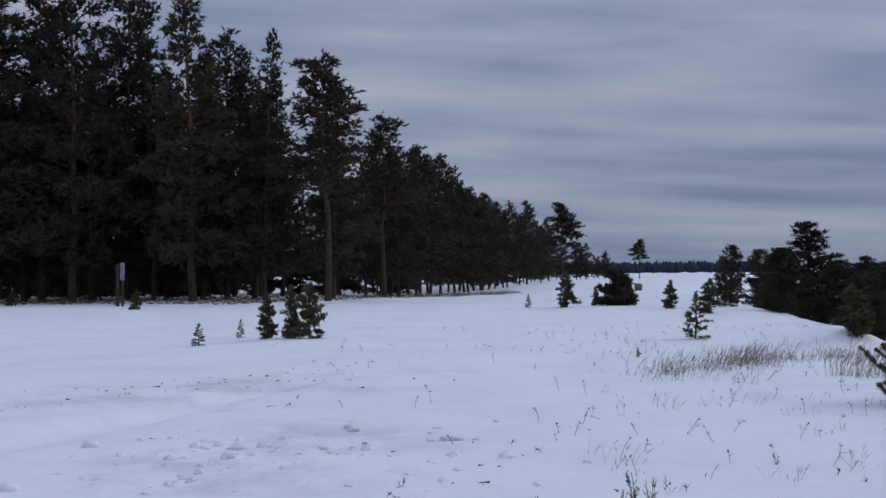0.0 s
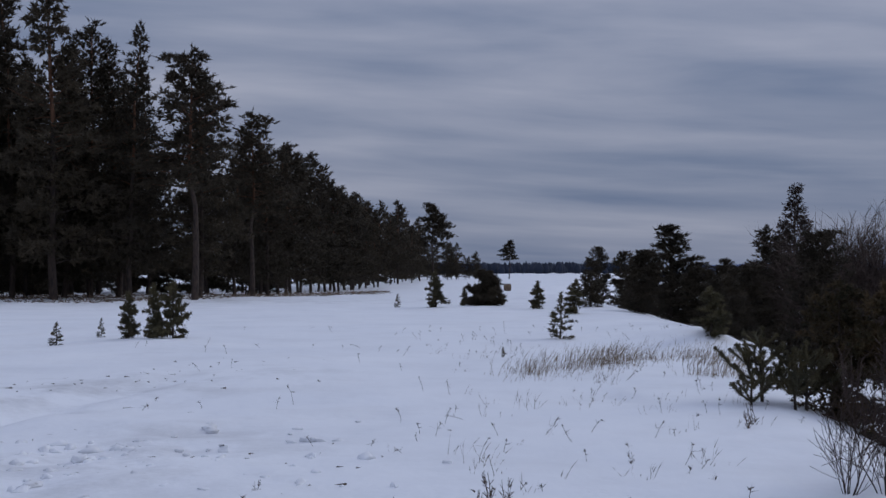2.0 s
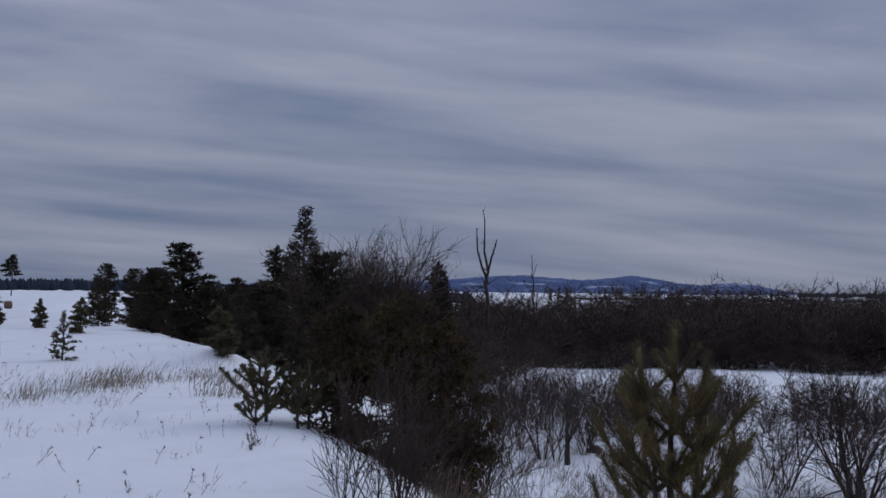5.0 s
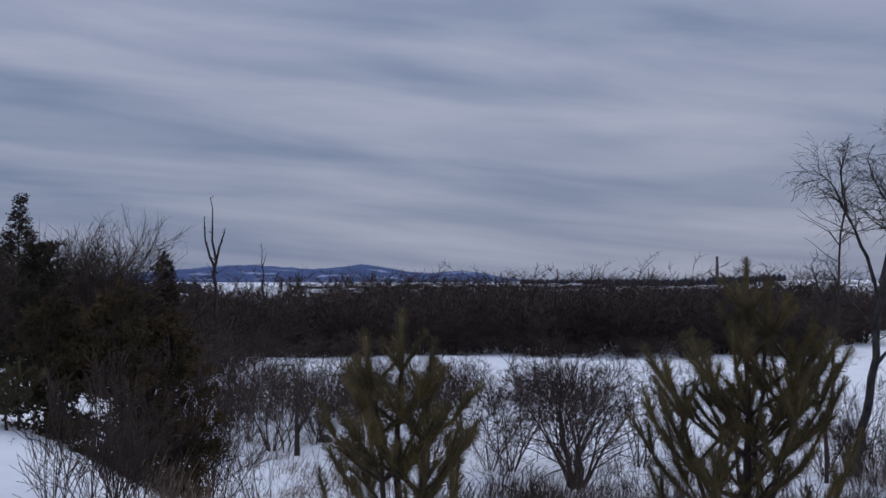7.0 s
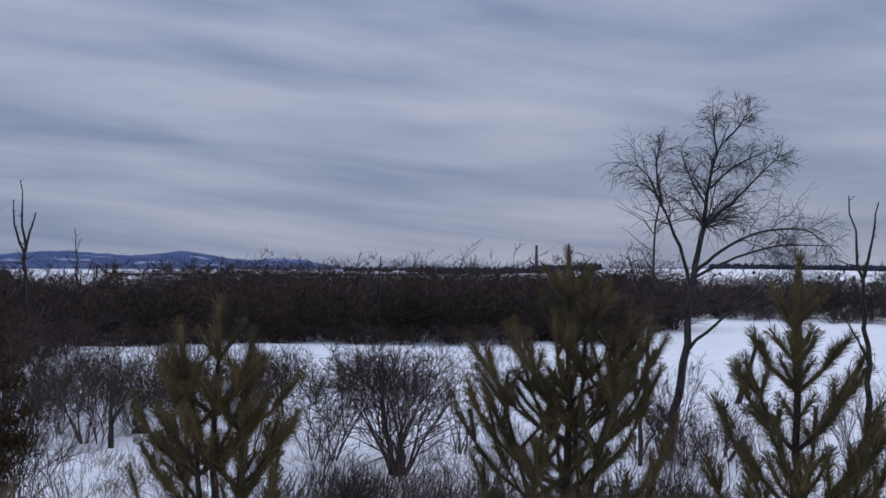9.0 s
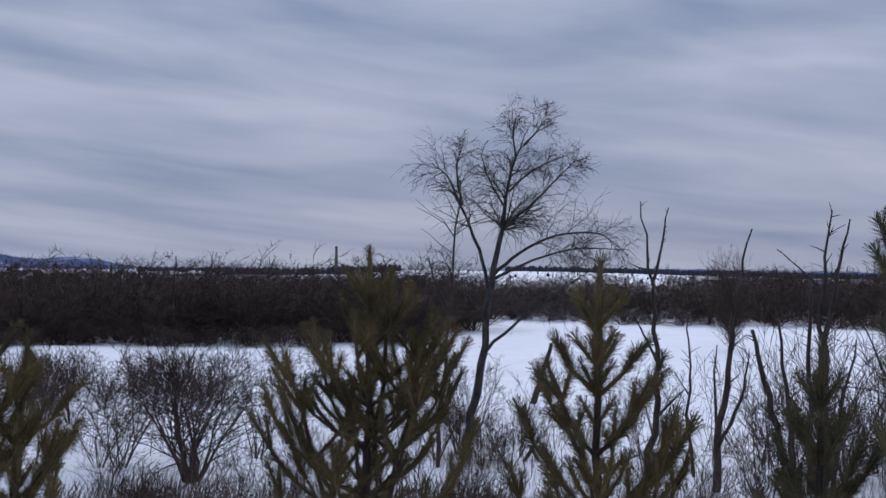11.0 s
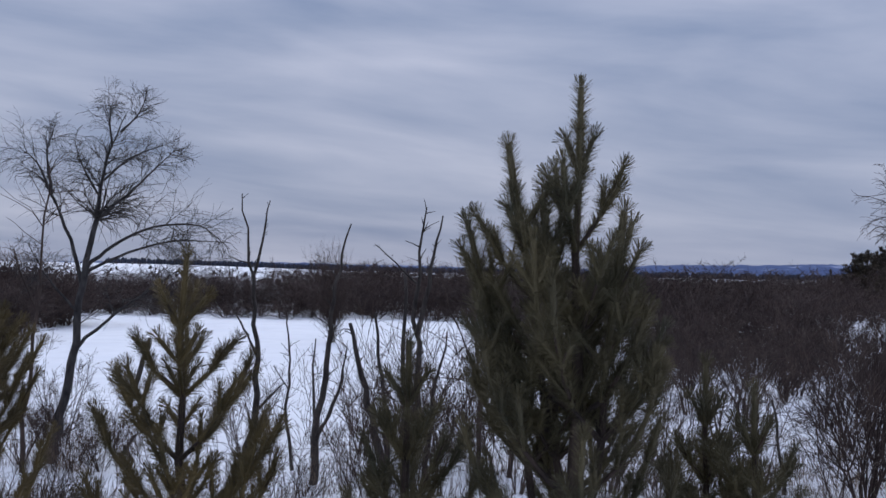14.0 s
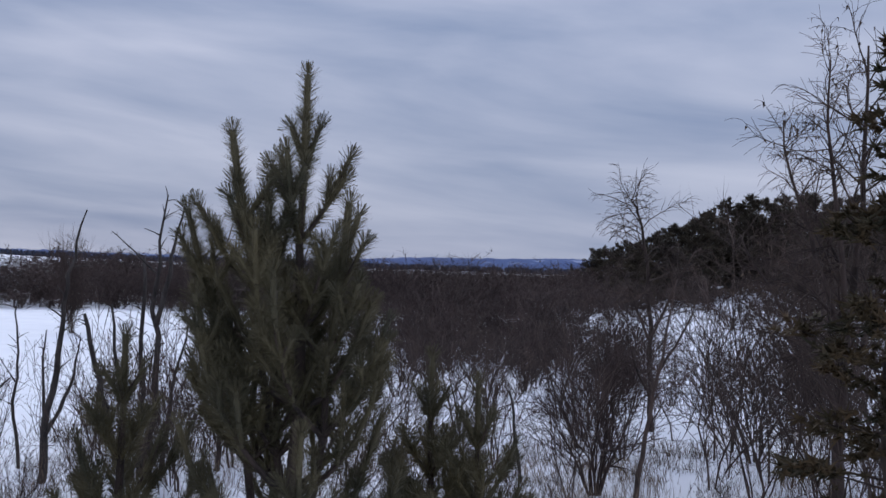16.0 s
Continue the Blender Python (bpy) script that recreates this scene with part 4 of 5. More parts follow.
woods("far_woods", "dark belt of far forest beyond the field", 4, 30, 380, 520, 2.0, 3.8, 1300, 93, WOODS_HAZED)
woods("far_woods", "dark low wooded hill beyond the village", 45, 57, 1250, 1400, 4.0, 8.5, 420, 94, WOODS_HAZED)
woods("far_woods", "dark far forest along the horizon", 62, 112, 900, 1200, 3.0, 5.0, 2600, 95, WOODS_HAZED)
woods("far_scrub", "scattered far scrub on the snowy fields", 40, 96, 180, 560, 0.4, 1.2, 420, 96, TWIG_RED)


def house(x, y, w, d, h, turn):
    ob = thing("house", "small dark village house with a snow-covered gable roof", "house", "village houses", at=ground(x, y, 0.1))
    ob.rotation_euler = (0, 0, radians(turn))

    def block(name, pts, faces, mat):
        me = bpy.data.meshes.new(name)
        me.from_pydata(pts, [], faces)
        me.materials.append(mat)
        return part(name, me, ob)

    a, b = w / 2, d / 2
    g = h * 1.75
    block("wall", [(-a, -b, 0), (a, -b, 0), (a, b, 0), (-a, b, 0), (-a, -b, h), (a, -b, h), (a, b, h), (-a, b, h), (-a, 0, g), (a, 0, g)],
          [(0, 1, 5, 4), (1, 2, 6, 9, 5), (2, 3, 7, 6), (3, 0, 4, 8, 7), (0, 3, 2, 1)], HOUSE)
    e, o, k = a + 0.4, b + 0.5, 0.25
    lo = h - 0.35
    block("roof", [(-e, -o, lo), (e, -o, lo), (e, 0, g), (-e, 0, g), (e, o, lo), (-e, o, lo), (-e, -o, lo + k), (e, -o, lo + k), (e, 0, g + k), (-e, 0, g + k), (e, o, lo + k), (-e, o, lo + k)],
          [(0, 1, 2, 3), (3, 2, 4, 5), (6, 9, 8, 7), (9, 11, 10, 8), (0, 6, 7, 1), (5, 4, 10, 11), (0, 3, 9, 6), (3, 5, 11, 9), (1, 7, 8, 2), (2, 8, 10, 4)], SNOW_FAR)
    for u in (-0.5, 0.5):
        block("window", [(u * a - 0.45, -b - 0.03, h * 0.35), (u * a + 0.45, -b - 0.03, h * 0.35), (u * a + 0.45, -b - 0.03, h * 0.75), (u * a - 0.45, -b - 0.03, h * 0.75)], [(0, 1, 2, 3)], STONE)


for i in range(48):
    a = math.radians(34.5 + 14.0 * (i + dice.random()) / 48)
    d = dice.uniform(950, 1120)
    house(d * math.sin(a), d * math.cos(a), dice.uniform(5, 9), dice.uniform(5, 7), dice.uniform(1.6, 2.4), dice.uniform(-30, 30) - math.degrees(a))
SPRUCE = pine_kind("village_spruce", "dark pointed spruce among the village houses", "spruce", "village spruces", 97, 5.5, 0.03, 1.0, 0.9, 0.7, 0.6, 0.02)
for az in (36.3, 39.35, 39.7, 40.0, 41.4, 43.05, 43.3, 43.75, 44.1, 33.7, 34.1, 34.5):
    a = math.radians(az)
    place(SPRUCE, 960 * math.sin(a), 960 * math.cos(a), dice.uniform(1.1, 1.6), dice.uniform(0, 360), wide=1.5)
place(SPRUCE, 300 * math.sin(math.radians(94.9)), 300 * math.cos(math.radians(94.9)), 0.9, 0)


def chimney(x, y, h):
    ob = thing("factory_chimney", "tall tapering dark factory chimney on the horizon", "chimney", at=ground(x, y, 0.2))
    s = Soup()
    s.tube([(0, 0, 0), (0, 0, h * 0.5), (0, 0, h)], [1.9, 1.5, 1.1], 16)
    part("shaft", s.mesh("shaft", CHIMNEY), ob)
    c = Soup()
    c.tube([(0, 0, h * 0.965), (0, 0, h * 0.97), (0, 0, h * 0.995), (0, 0, h * 1.0)], [1.12, 1.4, 1.4, 1.25], 16)
    part("rim", c.mesh("rim", CHIMNEY), ob)


chimney(1100 * math.sin(radians(54.0)), 1100 * math.cos(radians(54.0)), 25.5)

# the wooded rise downstream
RISE = [pine_kind("pine_tree", "dark pine with a broad crown on the wooded rise", "pine tree", "pines on the rise", s, 8.0, 0.02, 2.8, 0.40, 1.0, 0.50, 0.014, tuft=5) for s in (98, 99)]
for i in range(60):
    u = (i + dice.random()) / 60
    az = 95.3 + 17 * u
    d = dice.uniform(100, 135)
    a = math.radians(az)
    x, y = d * math.sin(a), d * math.cos(a)
    want = EYE + d * (0.017 + 0.041 * smooth((az - 95.3) / 8)) * dice.uniform(0.88, 1.12)
    place(RISE[i % 2], x, y, max(0.35, (want - float(height(x, y))) / 8.0), dice.uniform(0, 360), wide=dice.uniform(0.9, 1.2))

# ---- many-stemmed trees and brush on the flats ----
def scatter(protos, count, az0, az1, r0, r1, low, high, full, wide=1.0):
    """Copies over a stretch of the flats, below the bank."""
    for i in range(count):
        a, d = math.radians(az0 + (az1 - az0) * (i + dice.random()) / count), dice.uniform(r0, r1)
        x, y = d * math.sin(a), d * math.cos(a)
        if x > float(bank_edge(y)) + 3.0:
            place(protos[i % len(protos)], x, y, dice.uniform(low, high) / full, dice.uniform(0, 360), wide=wide)


MULTI = [stem_shrub("bare_shrub", "many-stemmed leafless shrub with upward twigs on the snowy flats", "shrub", "shrubs on the flats", s, n, 2.3, sp, 0.021, 3, {**TWIGGY, "forks": {1: 3, 2: 5, 3: 5}, "from": 0.3, "wander": 0.16, "rise": 0.12, "angle": (20, 60)}, TWIG) for s, n, sp in ((101, 9, 0.6), (102, 6, 0.3), (103, 5, 0.45))]
SAPLING = [stem_shrub("bare_sapling", "slim leafless sapling with fine upright twigs in the snow", "sapling", "saplings on the flats", s, n, 2.0, 0.22, 0.012, 2, {**TWIGGY, "forks": {1: 5, 2: 9}}, TWIG) for s, n in ((112, 2), (113, 3), (114, 1))]
SPOTS = ((16.6, 17.6, 2.0, 0), (18.9, 16.4, 2.2, 1), (20.6, 13.4, 1.4, 0), (21.8, 12.2, 1.3, 2), (20.2, 11.6, 1.1, 0), (18.2, 17.5, 2.1, 0), (21.7, 17.6, 1.9, 1), (22.5, 15.4, 1.8, 1), (23.0, 13.9, 1.9, 1), (14.8, 22.5, 1.9, 1), (16.0, 15.2, 1.2, 2), (17.0, 13.8, 1.1, 2), (15.2, 16.4, 1.0, 2),
         (26.0, -4.3, 2.7, 2), (24.5, -1.9, 2.6, 0), (22.9, 0.5, 2.3, 1), (18.4, -4.2, 3.0, 1), (20.2, -3.4, 2.6, 1), (27.5, -1.4, 2.8, 0), (29.0, 0.6, 2.7, 1), (24.6, -4.45, 3.0, 0),
         (20.5, 4.4, 2.2, 1), (22.4, 5.2, 2.0, 2), (24.0, 3.6, 2.4, 1), (21.0, 3.0, 2.0, 0), (23.8, 8.0, 1.7, 1), (20.0, 5.6, 1.6, 2), (24.8, 10.6, 1.6, 1), (20.5, -5.4, 3.2, 1))
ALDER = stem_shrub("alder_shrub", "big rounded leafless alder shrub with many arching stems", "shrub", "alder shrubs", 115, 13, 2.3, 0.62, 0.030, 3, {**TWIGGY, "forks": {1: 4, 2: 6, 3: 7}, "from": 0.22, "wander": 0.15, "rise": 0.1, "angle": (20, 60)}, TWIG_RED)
place(ALDER, 16.2, 15.6, 1.0, 20, wide=1.1)
place(ALDER, 20.9, -1.0, 1.05, 140, wide=0.8)
place(ALDER, 21.6, 13.5, 0.45, 70, wide=1.2)
place(GREY, 29.0, -7.2, 1.0, 30, wide=0.8)
shaped_tree("bare_tree", "slim leaning leafless tree on the snowy flats", "bare tree", 19.95, -1.5, ((0.05, 0.01, 0.3, (0, 0), (0.1, 1.2), (0.35, 2.4), (0.55, 3.6)), (0.025, 0.006, 0.3, (0.2, 1.7), (-0.15, 2.5), (-0.2, 3.2)), (0.025, 0.006, 0.3, (0.3, 2.2), (0.75, 2.9), (0.9, 3.4))), TWIG, {**FINE, "reach": 0.4}, 116)
for x, y, h, k in SPOTS:
    place(MULTI[k], x, y, h / 2.3, dice.uniform(0, 360))
scatter(MULTI, 11, 78, 98, 26, 40, 2.0, 3.1, 2.3)
scatter(MULTI, 10, 26, 44, 24, 34, 1.3, 2.2, 2.3)
scatter(MULTI, 5, 32, 40, 29, 35, 1.6, 2.4, 2.3, 0.8)
scatter(SAPLING, 26, 30, 62, 14, 27, 1.0, 2.0, 2.0)
scatter(SAPLING, 28, 62, 86, 15, 27, 1.0, 2.2, 2.0)
scatter(SAPLING, 14, 70.5, 77, 20, 26, 2.0, 3.6, 2.0)
scatter(SAPLING, 14, 97, 107, 18, 28, 2.8, 4.2, 2.0)
scatter(SAPLING, 20, 82, 106, 17, 34, 1.4, 3.2, 2.0)
scatter(BRUSH, 10, 50, 66, 12, 16, 0.5, 0.9, 1.5, 1.1)
scatter(BRUSH, 22, 42, 62, 15.5, 24, 0.5, 1.0, 1.5, 1.4)
scatter(BRUSH, 18, 64, 106, 15, 28, 0.5, 1.0, 1.5, 1.2)
shaped_tree("bare_tree", "leafless tree with a curling top in the thicket", "bare tree", 28.9, -3.1, ((0.07, 0.012, 0.3, (0.1, 0), (0.0, 2.0), (-0.1, 3.6), (-0.3, 5.0), (-0.55, 5.35)), (0.04, 0.010, 0.2, (0, 2.2), (0.5, 3.4), (0.9, 4.2)), (0.04, 0.010, 0.2, (0, 2.0), (-0.5, 3.2), (-0.8, 3.9))), TWIG, FINE, 105, level=2)
aspen = shaped_tree("aspen", "tall leafless aspen with fine twigs at the thicket's edge", "bare tree", 18.5, -4.1, ((0.10, 0.015, 0.3, (0, 0), (0.1, 2.5), (0.3, 4.6), (0.25, 7.0)), (0.05, 0.010, 0.2, (0.1, 2.6), (-0.5, 4.4), (-0.9, 5.9)), (0.05, 0.010, 0.2, (0.15, 3.0), (-0.2, 5.0), (-0.3, 6.6)), (0.05, 0.010, 0.2, (0.1, 2.2), (0.8, 4.2), (1.2, 6.0)), (0.04, 0.010, 0.2, (0.05, 1.8), (-0.8, 3.2), (-1.4, 4.3))), TWIG, {**FINE, "least": 0.003, "forks": {1: 12, 2: 26}}, 106, level=2)
for limb in aspen.children:
    # a few dead leaves still hang from the outer twigs
    co = np.empty(len(limb.data.vertices) * 3, np.float32)
    limb.data.vertices.foreach_get("co", co)
    co = co.reshape(-1, 3)
    co = rng.permutation(co[co[:, 2] > 3.4])[:70]
    if len(co):
        leaves = Soup()
        leaves.blades(co, rng.normal(size=co.shape) * 0.35 - [0, 0, 1.0], 0.075, 0.035)
        part("dry_leaves", leaves.mesh("dry_leaves", WEED), limb, "withered brown hanging leaves", kind="stuff")
shaped_tree("dead_post", "leaning broken dead stem in the snow", "dead tree", 21.9, 0.3, ((0.035, 0.02, 0.9, (0.12, -0.1), (0.05, 0.8), (-0.08, 1.6)),), DEAD, STUB, 107, level=0)
shaped_tree("dead_post", "two crossed broken stems in the snow", "dead tree", 21.3, 11.75, ((0.045, 0.03, 0.9, (-0.18, -0.1), (0.18, 0.52)), (0.045, 0.025, 0.9, (0.3, -0.15), (0.0, 0.36))), DEAD, STUB, 108, level=0)
shaped_tree("dead_post", "leaning broken trunk on the snow", "dead tree", 31.2, 16.45, ((0.10, 0.05, 0.9, (-0.25, -0.1), (0.1, 0.9), (0.3, 1.75)),), DEAD, STUB, 109, level=0)
shaped_tree("stump_tree", "small dark bare trunk on the snowy flats", "dead tree", 14.7, 21.9, ((0.07, 0.02, 0.3, (0, -0.1), (-0.03, 0.6), (0.02, 1.5)), (0.03, 0.01, 0.3, (0, 0.5), (0.3, 1.2))), DEAD, STUB, 110)
DARKPINE = pine_kind("dark_pine", "tall dark pine with dead brown twigs at the thicket's edge", "pine tree", "", 111, 6.4, 0.10, 1.3, 0.7, 2.0, 0.20, 0.012, needles=NEEDLE_RUST)
place(DARKPINE, 15.3, -3.75, 1.0, 0, wide=1.25)


# ---- things on the field ----
def bevelled(sx, sy, sz, bevel):
    bm = bmesh.new()
    bmesh.ops.create_cube(bm, size=1)
    bmesh.ops.scale(bm, vec=(sx, sy, sz), verts=bm.verts)
    bmesh.ops.bevel(bm, geom=bm.edges[:], offset=bevel, segments=2, affect="EDGES")
    return bm


def solid(name, bm, mat, parent, at):
    me = bpy.data.meshes.new(name)
    bm.to_mesh(me)
    bm.free()
    me.materials.append(mat)
    ob = part(name, me, parent)
    ob.location = at
    return ob


sign = thing("signpost", "dark wooden signpost with a pale narrow board before the wood", "signpost", at=ground(-15.4, 58.5, 0.1))
solid("post", bevelled(0.14, 0.14, 2.1, 0.012), DEAD, sign, (-0.10, 0, 1.05))
solid("post", bevelled(0.12, 0.12, 2.15, 0.012), DEAD, sign, (0.10, 0.15, 1.1))
solid("board", bevelled(0.22, 0.04, 0.85, 0.008), BOARD, sign, (0.12, 0.05, 1.75))

bale = thing("hay_bale", "round brown hay bale lying on the snowy field", "hay bale", at=ground(17.7, 111.0, 0.05))
bm = bmesh.new()
bmesh.ops.create_cone(bm, cap_ends=True, segments=40, radius1=0.34, radius2=0.34, depth=0.62)
bmesh.ops.rotate(bm, cent=(0, 0, 0), matrix=Matrix.Rotation(radians(90), 3, "Y"), verts=bm.verts)
bmesh.ops.bevel(bm, geom=[e for e in bm.edges if e.calc_face_angle(0) > 1], offset=0.06, segments=3, affect="EDGES")
solid("roll", bm, HAY, bale, (0, 0, 0.36))
cap = bevelled(0.60, 0.40, 0.07, 0.03)
solid("snow_cap", cap, SNOW_FAR, bale, (0, 0, 0.72))

rock = thing("boulder", "small dark boulder showing through the snow", "boulder", at=ground(16.4, 23.3, 0.05))
bm = bmesh.new()
bmesh.ops.create_icosphere(bm, subdivisions=3, radius=0.16)
for vert in bm.verts:
    vert.co *= 1 + 0.22 * noise.noise(vert.co * 6)
    vert.co.z *= 0.75
solid("rock", bm, STONE, rock, (0, 0, 0.1))


# ---- dry grass and weeds in the snow ----
def grass(name, label, spots, per, low, high, spread, mat, seed, wide=0.006, lean=0.25):
    r = np.random.default_rng(seed)
    s = Soup()
    for x, y, size in spots:
        n = max(3, int(per * size))
        px, py = x + r.normal(size=n) * spread * size, y + r.normal(size=n) * spread * size
        d = np.stack([r.normal(size=n) * lean + 0.1, r.normal(size=n) * lean, np.ones(n)], 1)
        h = r.uniform(low, high, n) * size
        base = np.stack([px, py, height(px, py) - 0.03], 1)
        k = d * [1, 1, 1] * (h * 0.6)[:, None]
        s.blades(base, d, h, wide)
        s.blades(base + k, d + [0.35, 0.1, 0], h * 0.45, wide * 1.4)
    return tagged(new(name, s.mesh(name, mat)), label, "grass", kind="stuff")


strip = []
for i in range(30):
    u = dice.random()
    cx, cy, size = 3.0 + 5.0 * u + dice.gauss(0, 0.2), 18.6 + 5.8 * u + dice.gauss(0, 0.4), dice.uniform(0.5, 1.25)
    for j in range(dice.randint(2, 7)):
        strip.append((cx + dice.gauss(0, 0.28), cy + dice.gauss(0, 0.2), size * dice.uniform(0.7, 1.1)))
grass("dry_grass", "strip of pale dry grass standing along the bank", strip, 13, 0.08, 0.40, 0.13, STRAW, 121, wide=0.006, lean=0.32)
tufts = []
for i in range(46):
    a, d = math.radians(dice.uniform(6, 21)), dice.uniform(8, 24)
    tufts += [(d * math.sin(a) + dice.gauss(0, 0.2), d * math.cos(a) + 0.6 + dice.gauss(0, 0.2), dice.uniform(0.4, 0.9)) for _ in range(dice.randint(1, 3))]
grass("dry_grass", "thin brown dry tufts poking out of the field snow", [q for q in tufts if q[0] < float(bank_edge(q[1]))], 7, 0.08, 0.30, 0.07, DRYBRUSH, 126, wide=0.004, lean=0.4)
grass("dry_grass", "clumps of pale dry grass on the snow mound", [(6.1, 18.4, 1.0), (6.3, 18.1, 1.1), (5.9, 18.7, 0.9), (6.6, 19.2, 1.0)], 40, 0.25, 0.5, 0.16, STRAW, 122, wide=0.008)
low = []
for i in range(34):
    a, d = math.radians(dice.uniform(30, 108)), dice.uniform(12, 27)
    for j in range(6):
        low.append((d * math.sin(a) + dice.gauss(0, 0.7), d * math.cos(a) + dice.gauss(0, 0.7), dice.uniform(0.5, 1.2)))
for i in range(110):
    a, d = math.radians(dice.uniform(28, 62)), dice.uniform(10, 15)
    low.append((d * math.sin(a), d * math.cos(a), dice.uniform(0.7, 1.3)))
tussocks = []
for i in range(46):
    a, d = math.radians(dice.choice((dice.uniform(31, 38), dice.uniform(88, 105)))), dice.uniform(18, 29)
    tussocks += [(d * math.sin(a) + dice.gauss(0, 0.2), d * math.cos(a) + dice.gauss(0, 0.2), dice.uniform(0.5, 1.0)) for _ in range(3)]
grass("dry_grass", "pale dry grass tussocks among the shrubs on the snow", tussocks, 30, 0.15, 0.5, 0.16, STRAW, 128, wide=0.008, lean=0.4)
foot = []
for i in range(260):
    a, d = math.radians(dice.uniform(40, 60)), dice.uniform(13, 20.5)
    foot.append((d * math.sin(a), d * math.cos(a), dice.uniform(0.6, 1.2)))
for i in range(40):
    a, d = math.radians(dice.uniform(27, 36)), dice.uniform(10.5, 16)
    foot.append((d * math.sin(a), d * math.cos(a), dice.uniform(0.4, 0.9)))
for i in range(150):
    a, d = math.radians(dice.uniform(66, 106)), dice.uniform(16, 28)
    foot.append((d * math.sin(a), d * math.cos(a), dice.uniform(0.4, 1.0)))
grass("dry_brush", "low rusty-brown dry brush at the foot of the bank", [p for p in foot if p[0] > float(bank_edge(p[1])) + 1.5], 60, 0.12, 0.6, 0.26, WEED, 127, wide=0.010, lean=0.4)
grass("dry_grass", "dry brown grass in clumps among the shrubs on the flats", [p for p in low if p[0] > float(bank_edge(p[1])) + 2.0], 38, 0.2, 0.65, 0.24, DRYBRUSH, 123, wide=0.007)


def weeds(count, seed):
    """Scattered dead weed stalks with small seed heads."""
    r = np.random.default_rng(seed)
    s = Soup()
    for _ in range(count):
        a, d = math.radians(r.uniform(-8, 24)), r.uniform(6.5, 34) ** 1.0
        if r.random() > 0.25 + 0.75 * smooth((math.degrees(a) + 2) / 12):
            continue
        x, y = d * math.sin(a), d * math.cos(a)
        if x > float(bank_edge(y)) + 1:
            continue
        h = r.uniform(0.06, 0.24)
        foot = np.array([x, y, float(height(x, y)) - 0.02])
        line = curve(foot, (r.normal() * 0.4, r.normal() * 0.4, 1), h, 3, 0.1, 0.2, r)
        s.tube(line, [0.0028, 0.0022, 0.002, 0.0015], 3)
        n = r.integers(3, 9)
        s.blades(np.tile(line[-1], (n, 1)) - [0, 0, 0.01], r.normal(size=(n, 3)) + [0, 0, 0.8], r.uniform(0.015, 0.04, n), 0.010)
        s.blades(np.tile(line[2], (3, 1)), r.normal(size=(3, 3)) + [0, 0, 0.6], 0.06, 0.005)
    return tagged(new("dry_weeds", s.mesh("dry_weeds", WEED)), "scattered dead weed stalks poking out of the snow", "weeds", kind="stuff")


weeds(300, 124)
TALLWEED = stem_shrub("tall_weed", "dead weed stalk with fine side stems in the snow", "weed", "tall weeds", 125, 3, 0.4, 0.15, 0.004, 1, {**OPT, "forks": {1: 9}, "short": (0.15, 0.3)}, WEED)
for x, y, h in ((1.24, 8.6, 0.38), (1.36, 8.7, 0.30), (4.47, 12.5, 0.45), (4.3, 12.2, 0.35), (1.1, 8.4, 0.25), (2.6, 10.2, 0.22), (-0.3, 9.0, 0.2)):
    place(TALLWEED, x, y, h / 0.4, dice.uniform(0, 360))



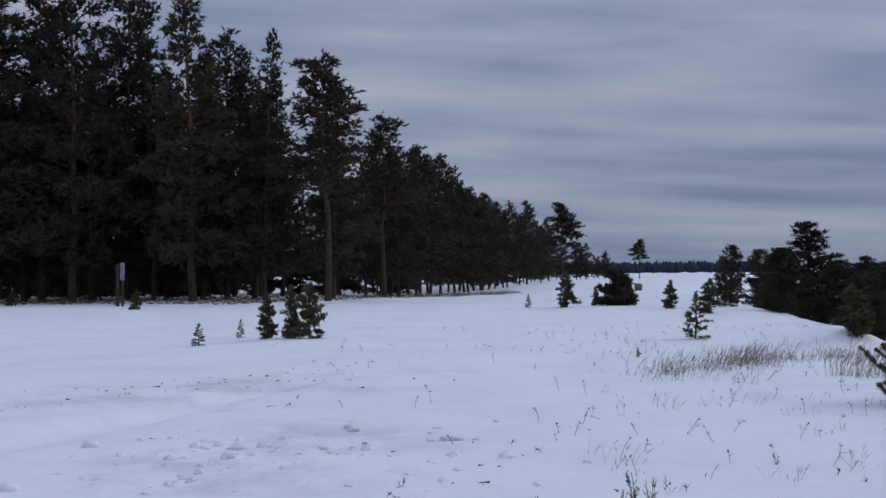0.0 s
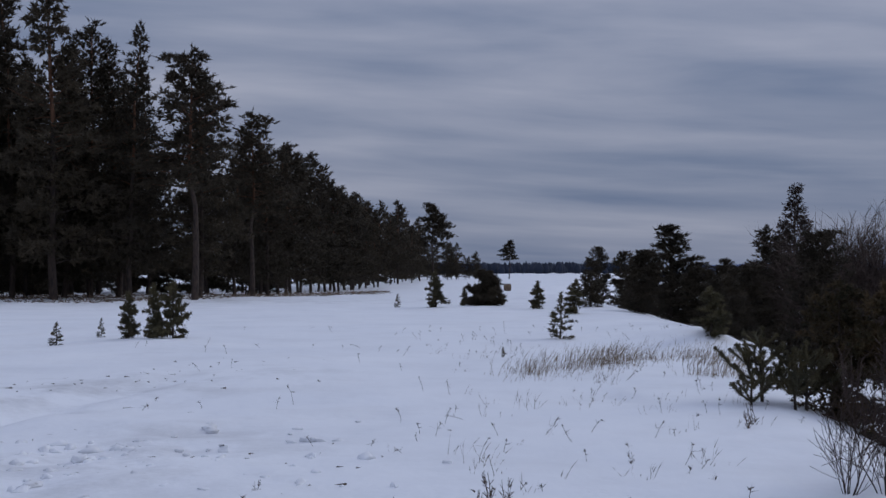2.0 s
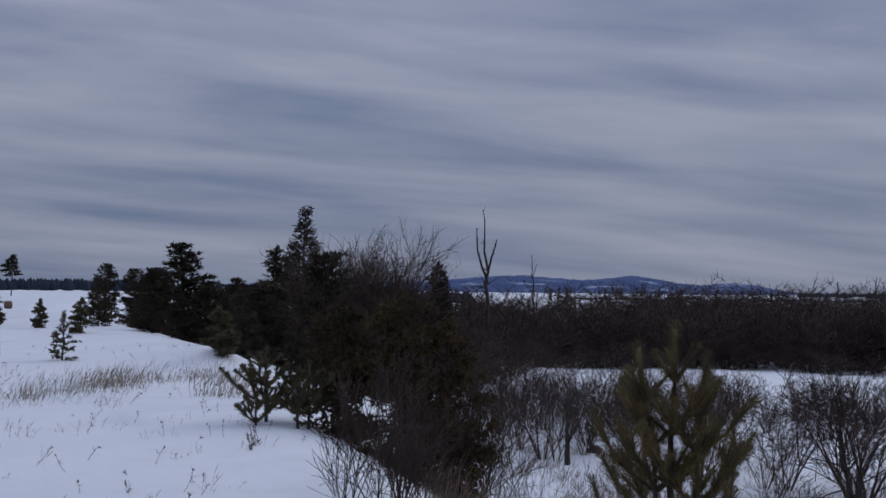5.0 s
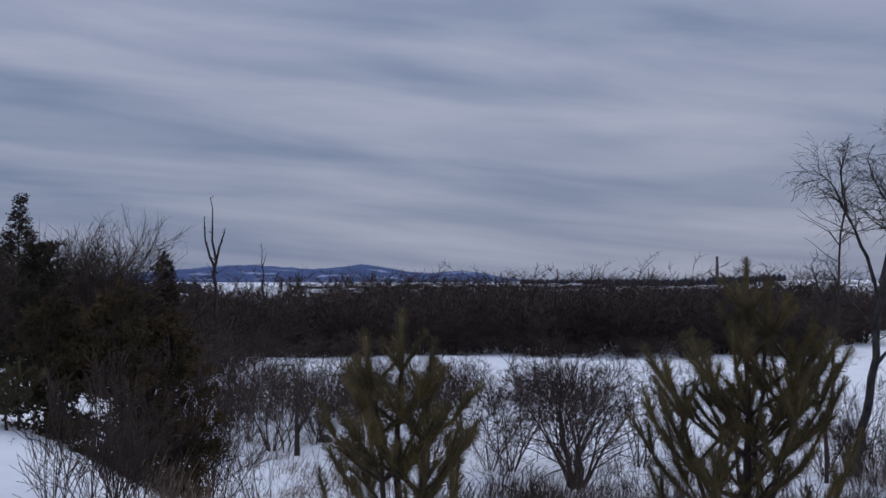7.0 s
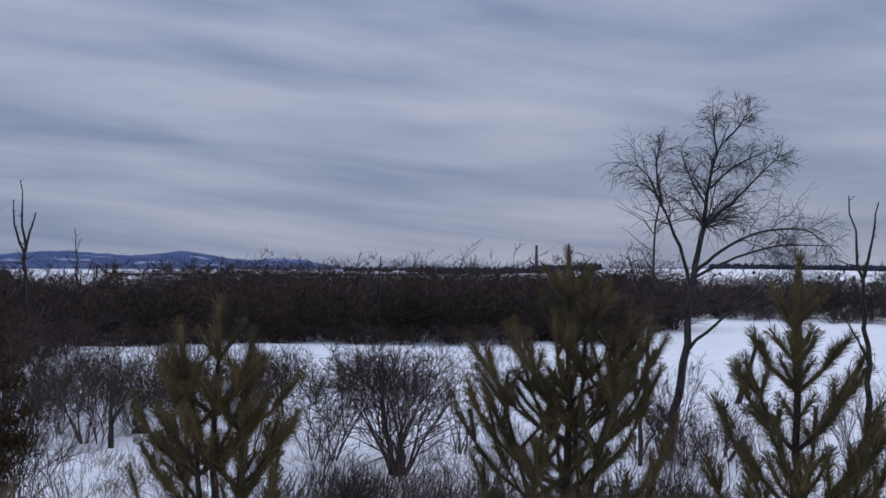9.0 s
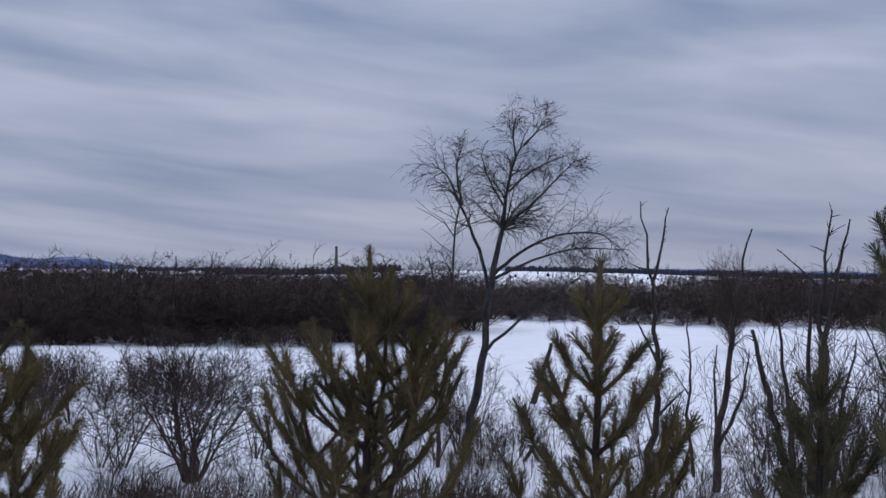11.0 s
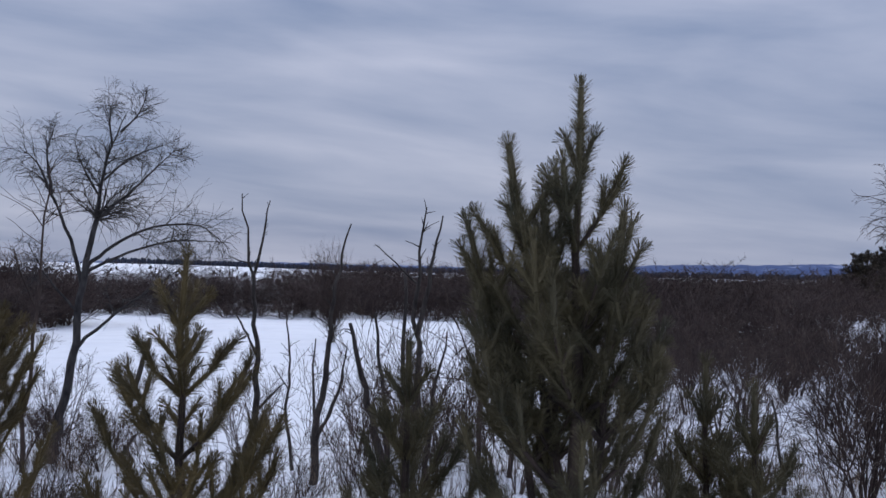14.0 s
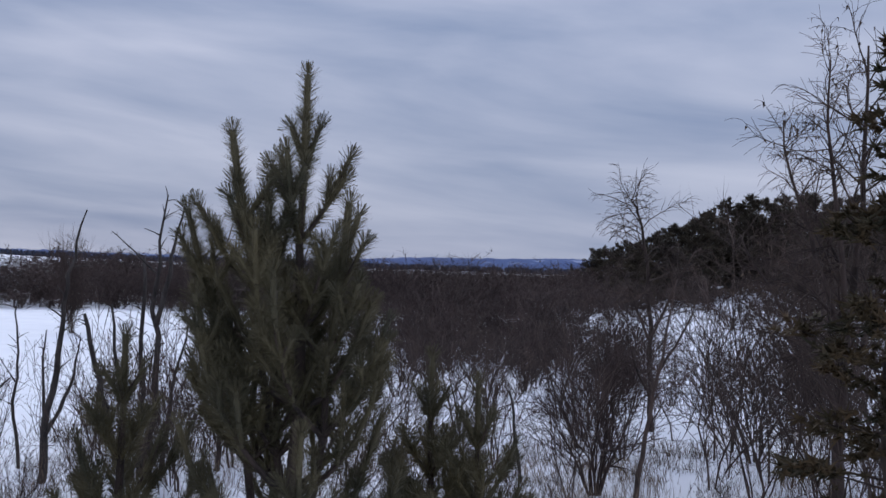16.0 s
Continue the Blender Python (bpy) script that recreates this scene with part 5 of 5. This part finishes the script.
# ---- trodden patch and its litter ----
def snow_clods(count, seed):
    """Half-sunk lumps of snow on the trodden patch."""
    r = np.random.default_rng(seed)
    bm = bmesh.new()
    bmesh.ops.create_icosphere(bm, subdivisions=2, radius=1.0)
    bm.verts.index_update()
    base = np.array([v.co for v in bm.verts])
    faces = [[v.index for v in f.verts] for f in bm.faces]
    bm.free()
    s = Soup()
    for _ in range(count):
        x, y = -1.4 + r.normal() * 0.85, 10.4 + r.normal() * 1.1
        size = min(0.065, r.uniform(0.015, 0.04) * (1 + r.pareto(3.5)))
        turn = r.uniform(0, 6.28)
        knob = 1 + 0.3 * np.sin(base @ r.normal(size=3) * 2.6 + r.uniform(0, 6)) + 0.2 * np.sin(base @ r.normal(size=3) * 5.5 + r.uniform(0, 6)) + r.normal(size=len(base)) * 0.09
        v = base * knob[:, None] * size * [r.uniform(0.9, 1.7), r.uniform(0.8, 1.2), r.uniform(0.45, 0.9)]
        c, q = math.cos(turn), math.sin(turn)
        v = v @ np.array([[c, q, 0], [-q, c, 0], [0, 0, 1]])
        s.add(v + [x, y, float(height(x, y)) - size * 0.05], faces)
    tagged(new("snow_lumps", s.mesh("snow_lumps", SNOW)), "trampled crusty lumps of snow on the field", "snow", kind="stuff")


def field_litter(count, seed):
    """Bits of bark, twig and leaf along the dirty streak and the trodden patch."""
    r = np.random.default_rng(seed)
    u = r.random(count)
    x, y = -6.0 + 5.0 * u + r.normal(size=count) * 0.7, 14.6 + 5.6 * u + r.normal(size=count) * 1.0
    near = r.random(count) < 0.4
    x, y = np.where(near, -1.4 + r.normal(size=count) * 1.3, x), np.where(near, 10.2 + r.normal(size=count) * 1.5, y)
    foot = np.stack([x, y, height(x, y) + 0.012], 1)
    way = np.stack([r.normal(size=count), r.normal(size=count) * 0.6, r.uniform(0.0, 0.12, count)], 1)
    s = Soup()
    big = r.random(count) < 0.15
    for i in range(count):
        s.blades(foot[i:i + 1], way[i:i + 1], np.array([r.uniform(0.07, 0.15) if big[i] else r.uniform(0.02, 0.07)]), 0.022 if big[i] else 0.016)
    tagged(new("field_litter", s.mesh("field_litter", WEED)), "dark bits of bark and twig on the trodden snow", "litter", kind="stuff")


snow_clods(150, 131)
field_litter(130, 132)

for ob in PROTOS:
    for o in (*ob.children_recursive, ob):
        bpy.data.objects.remove(o)
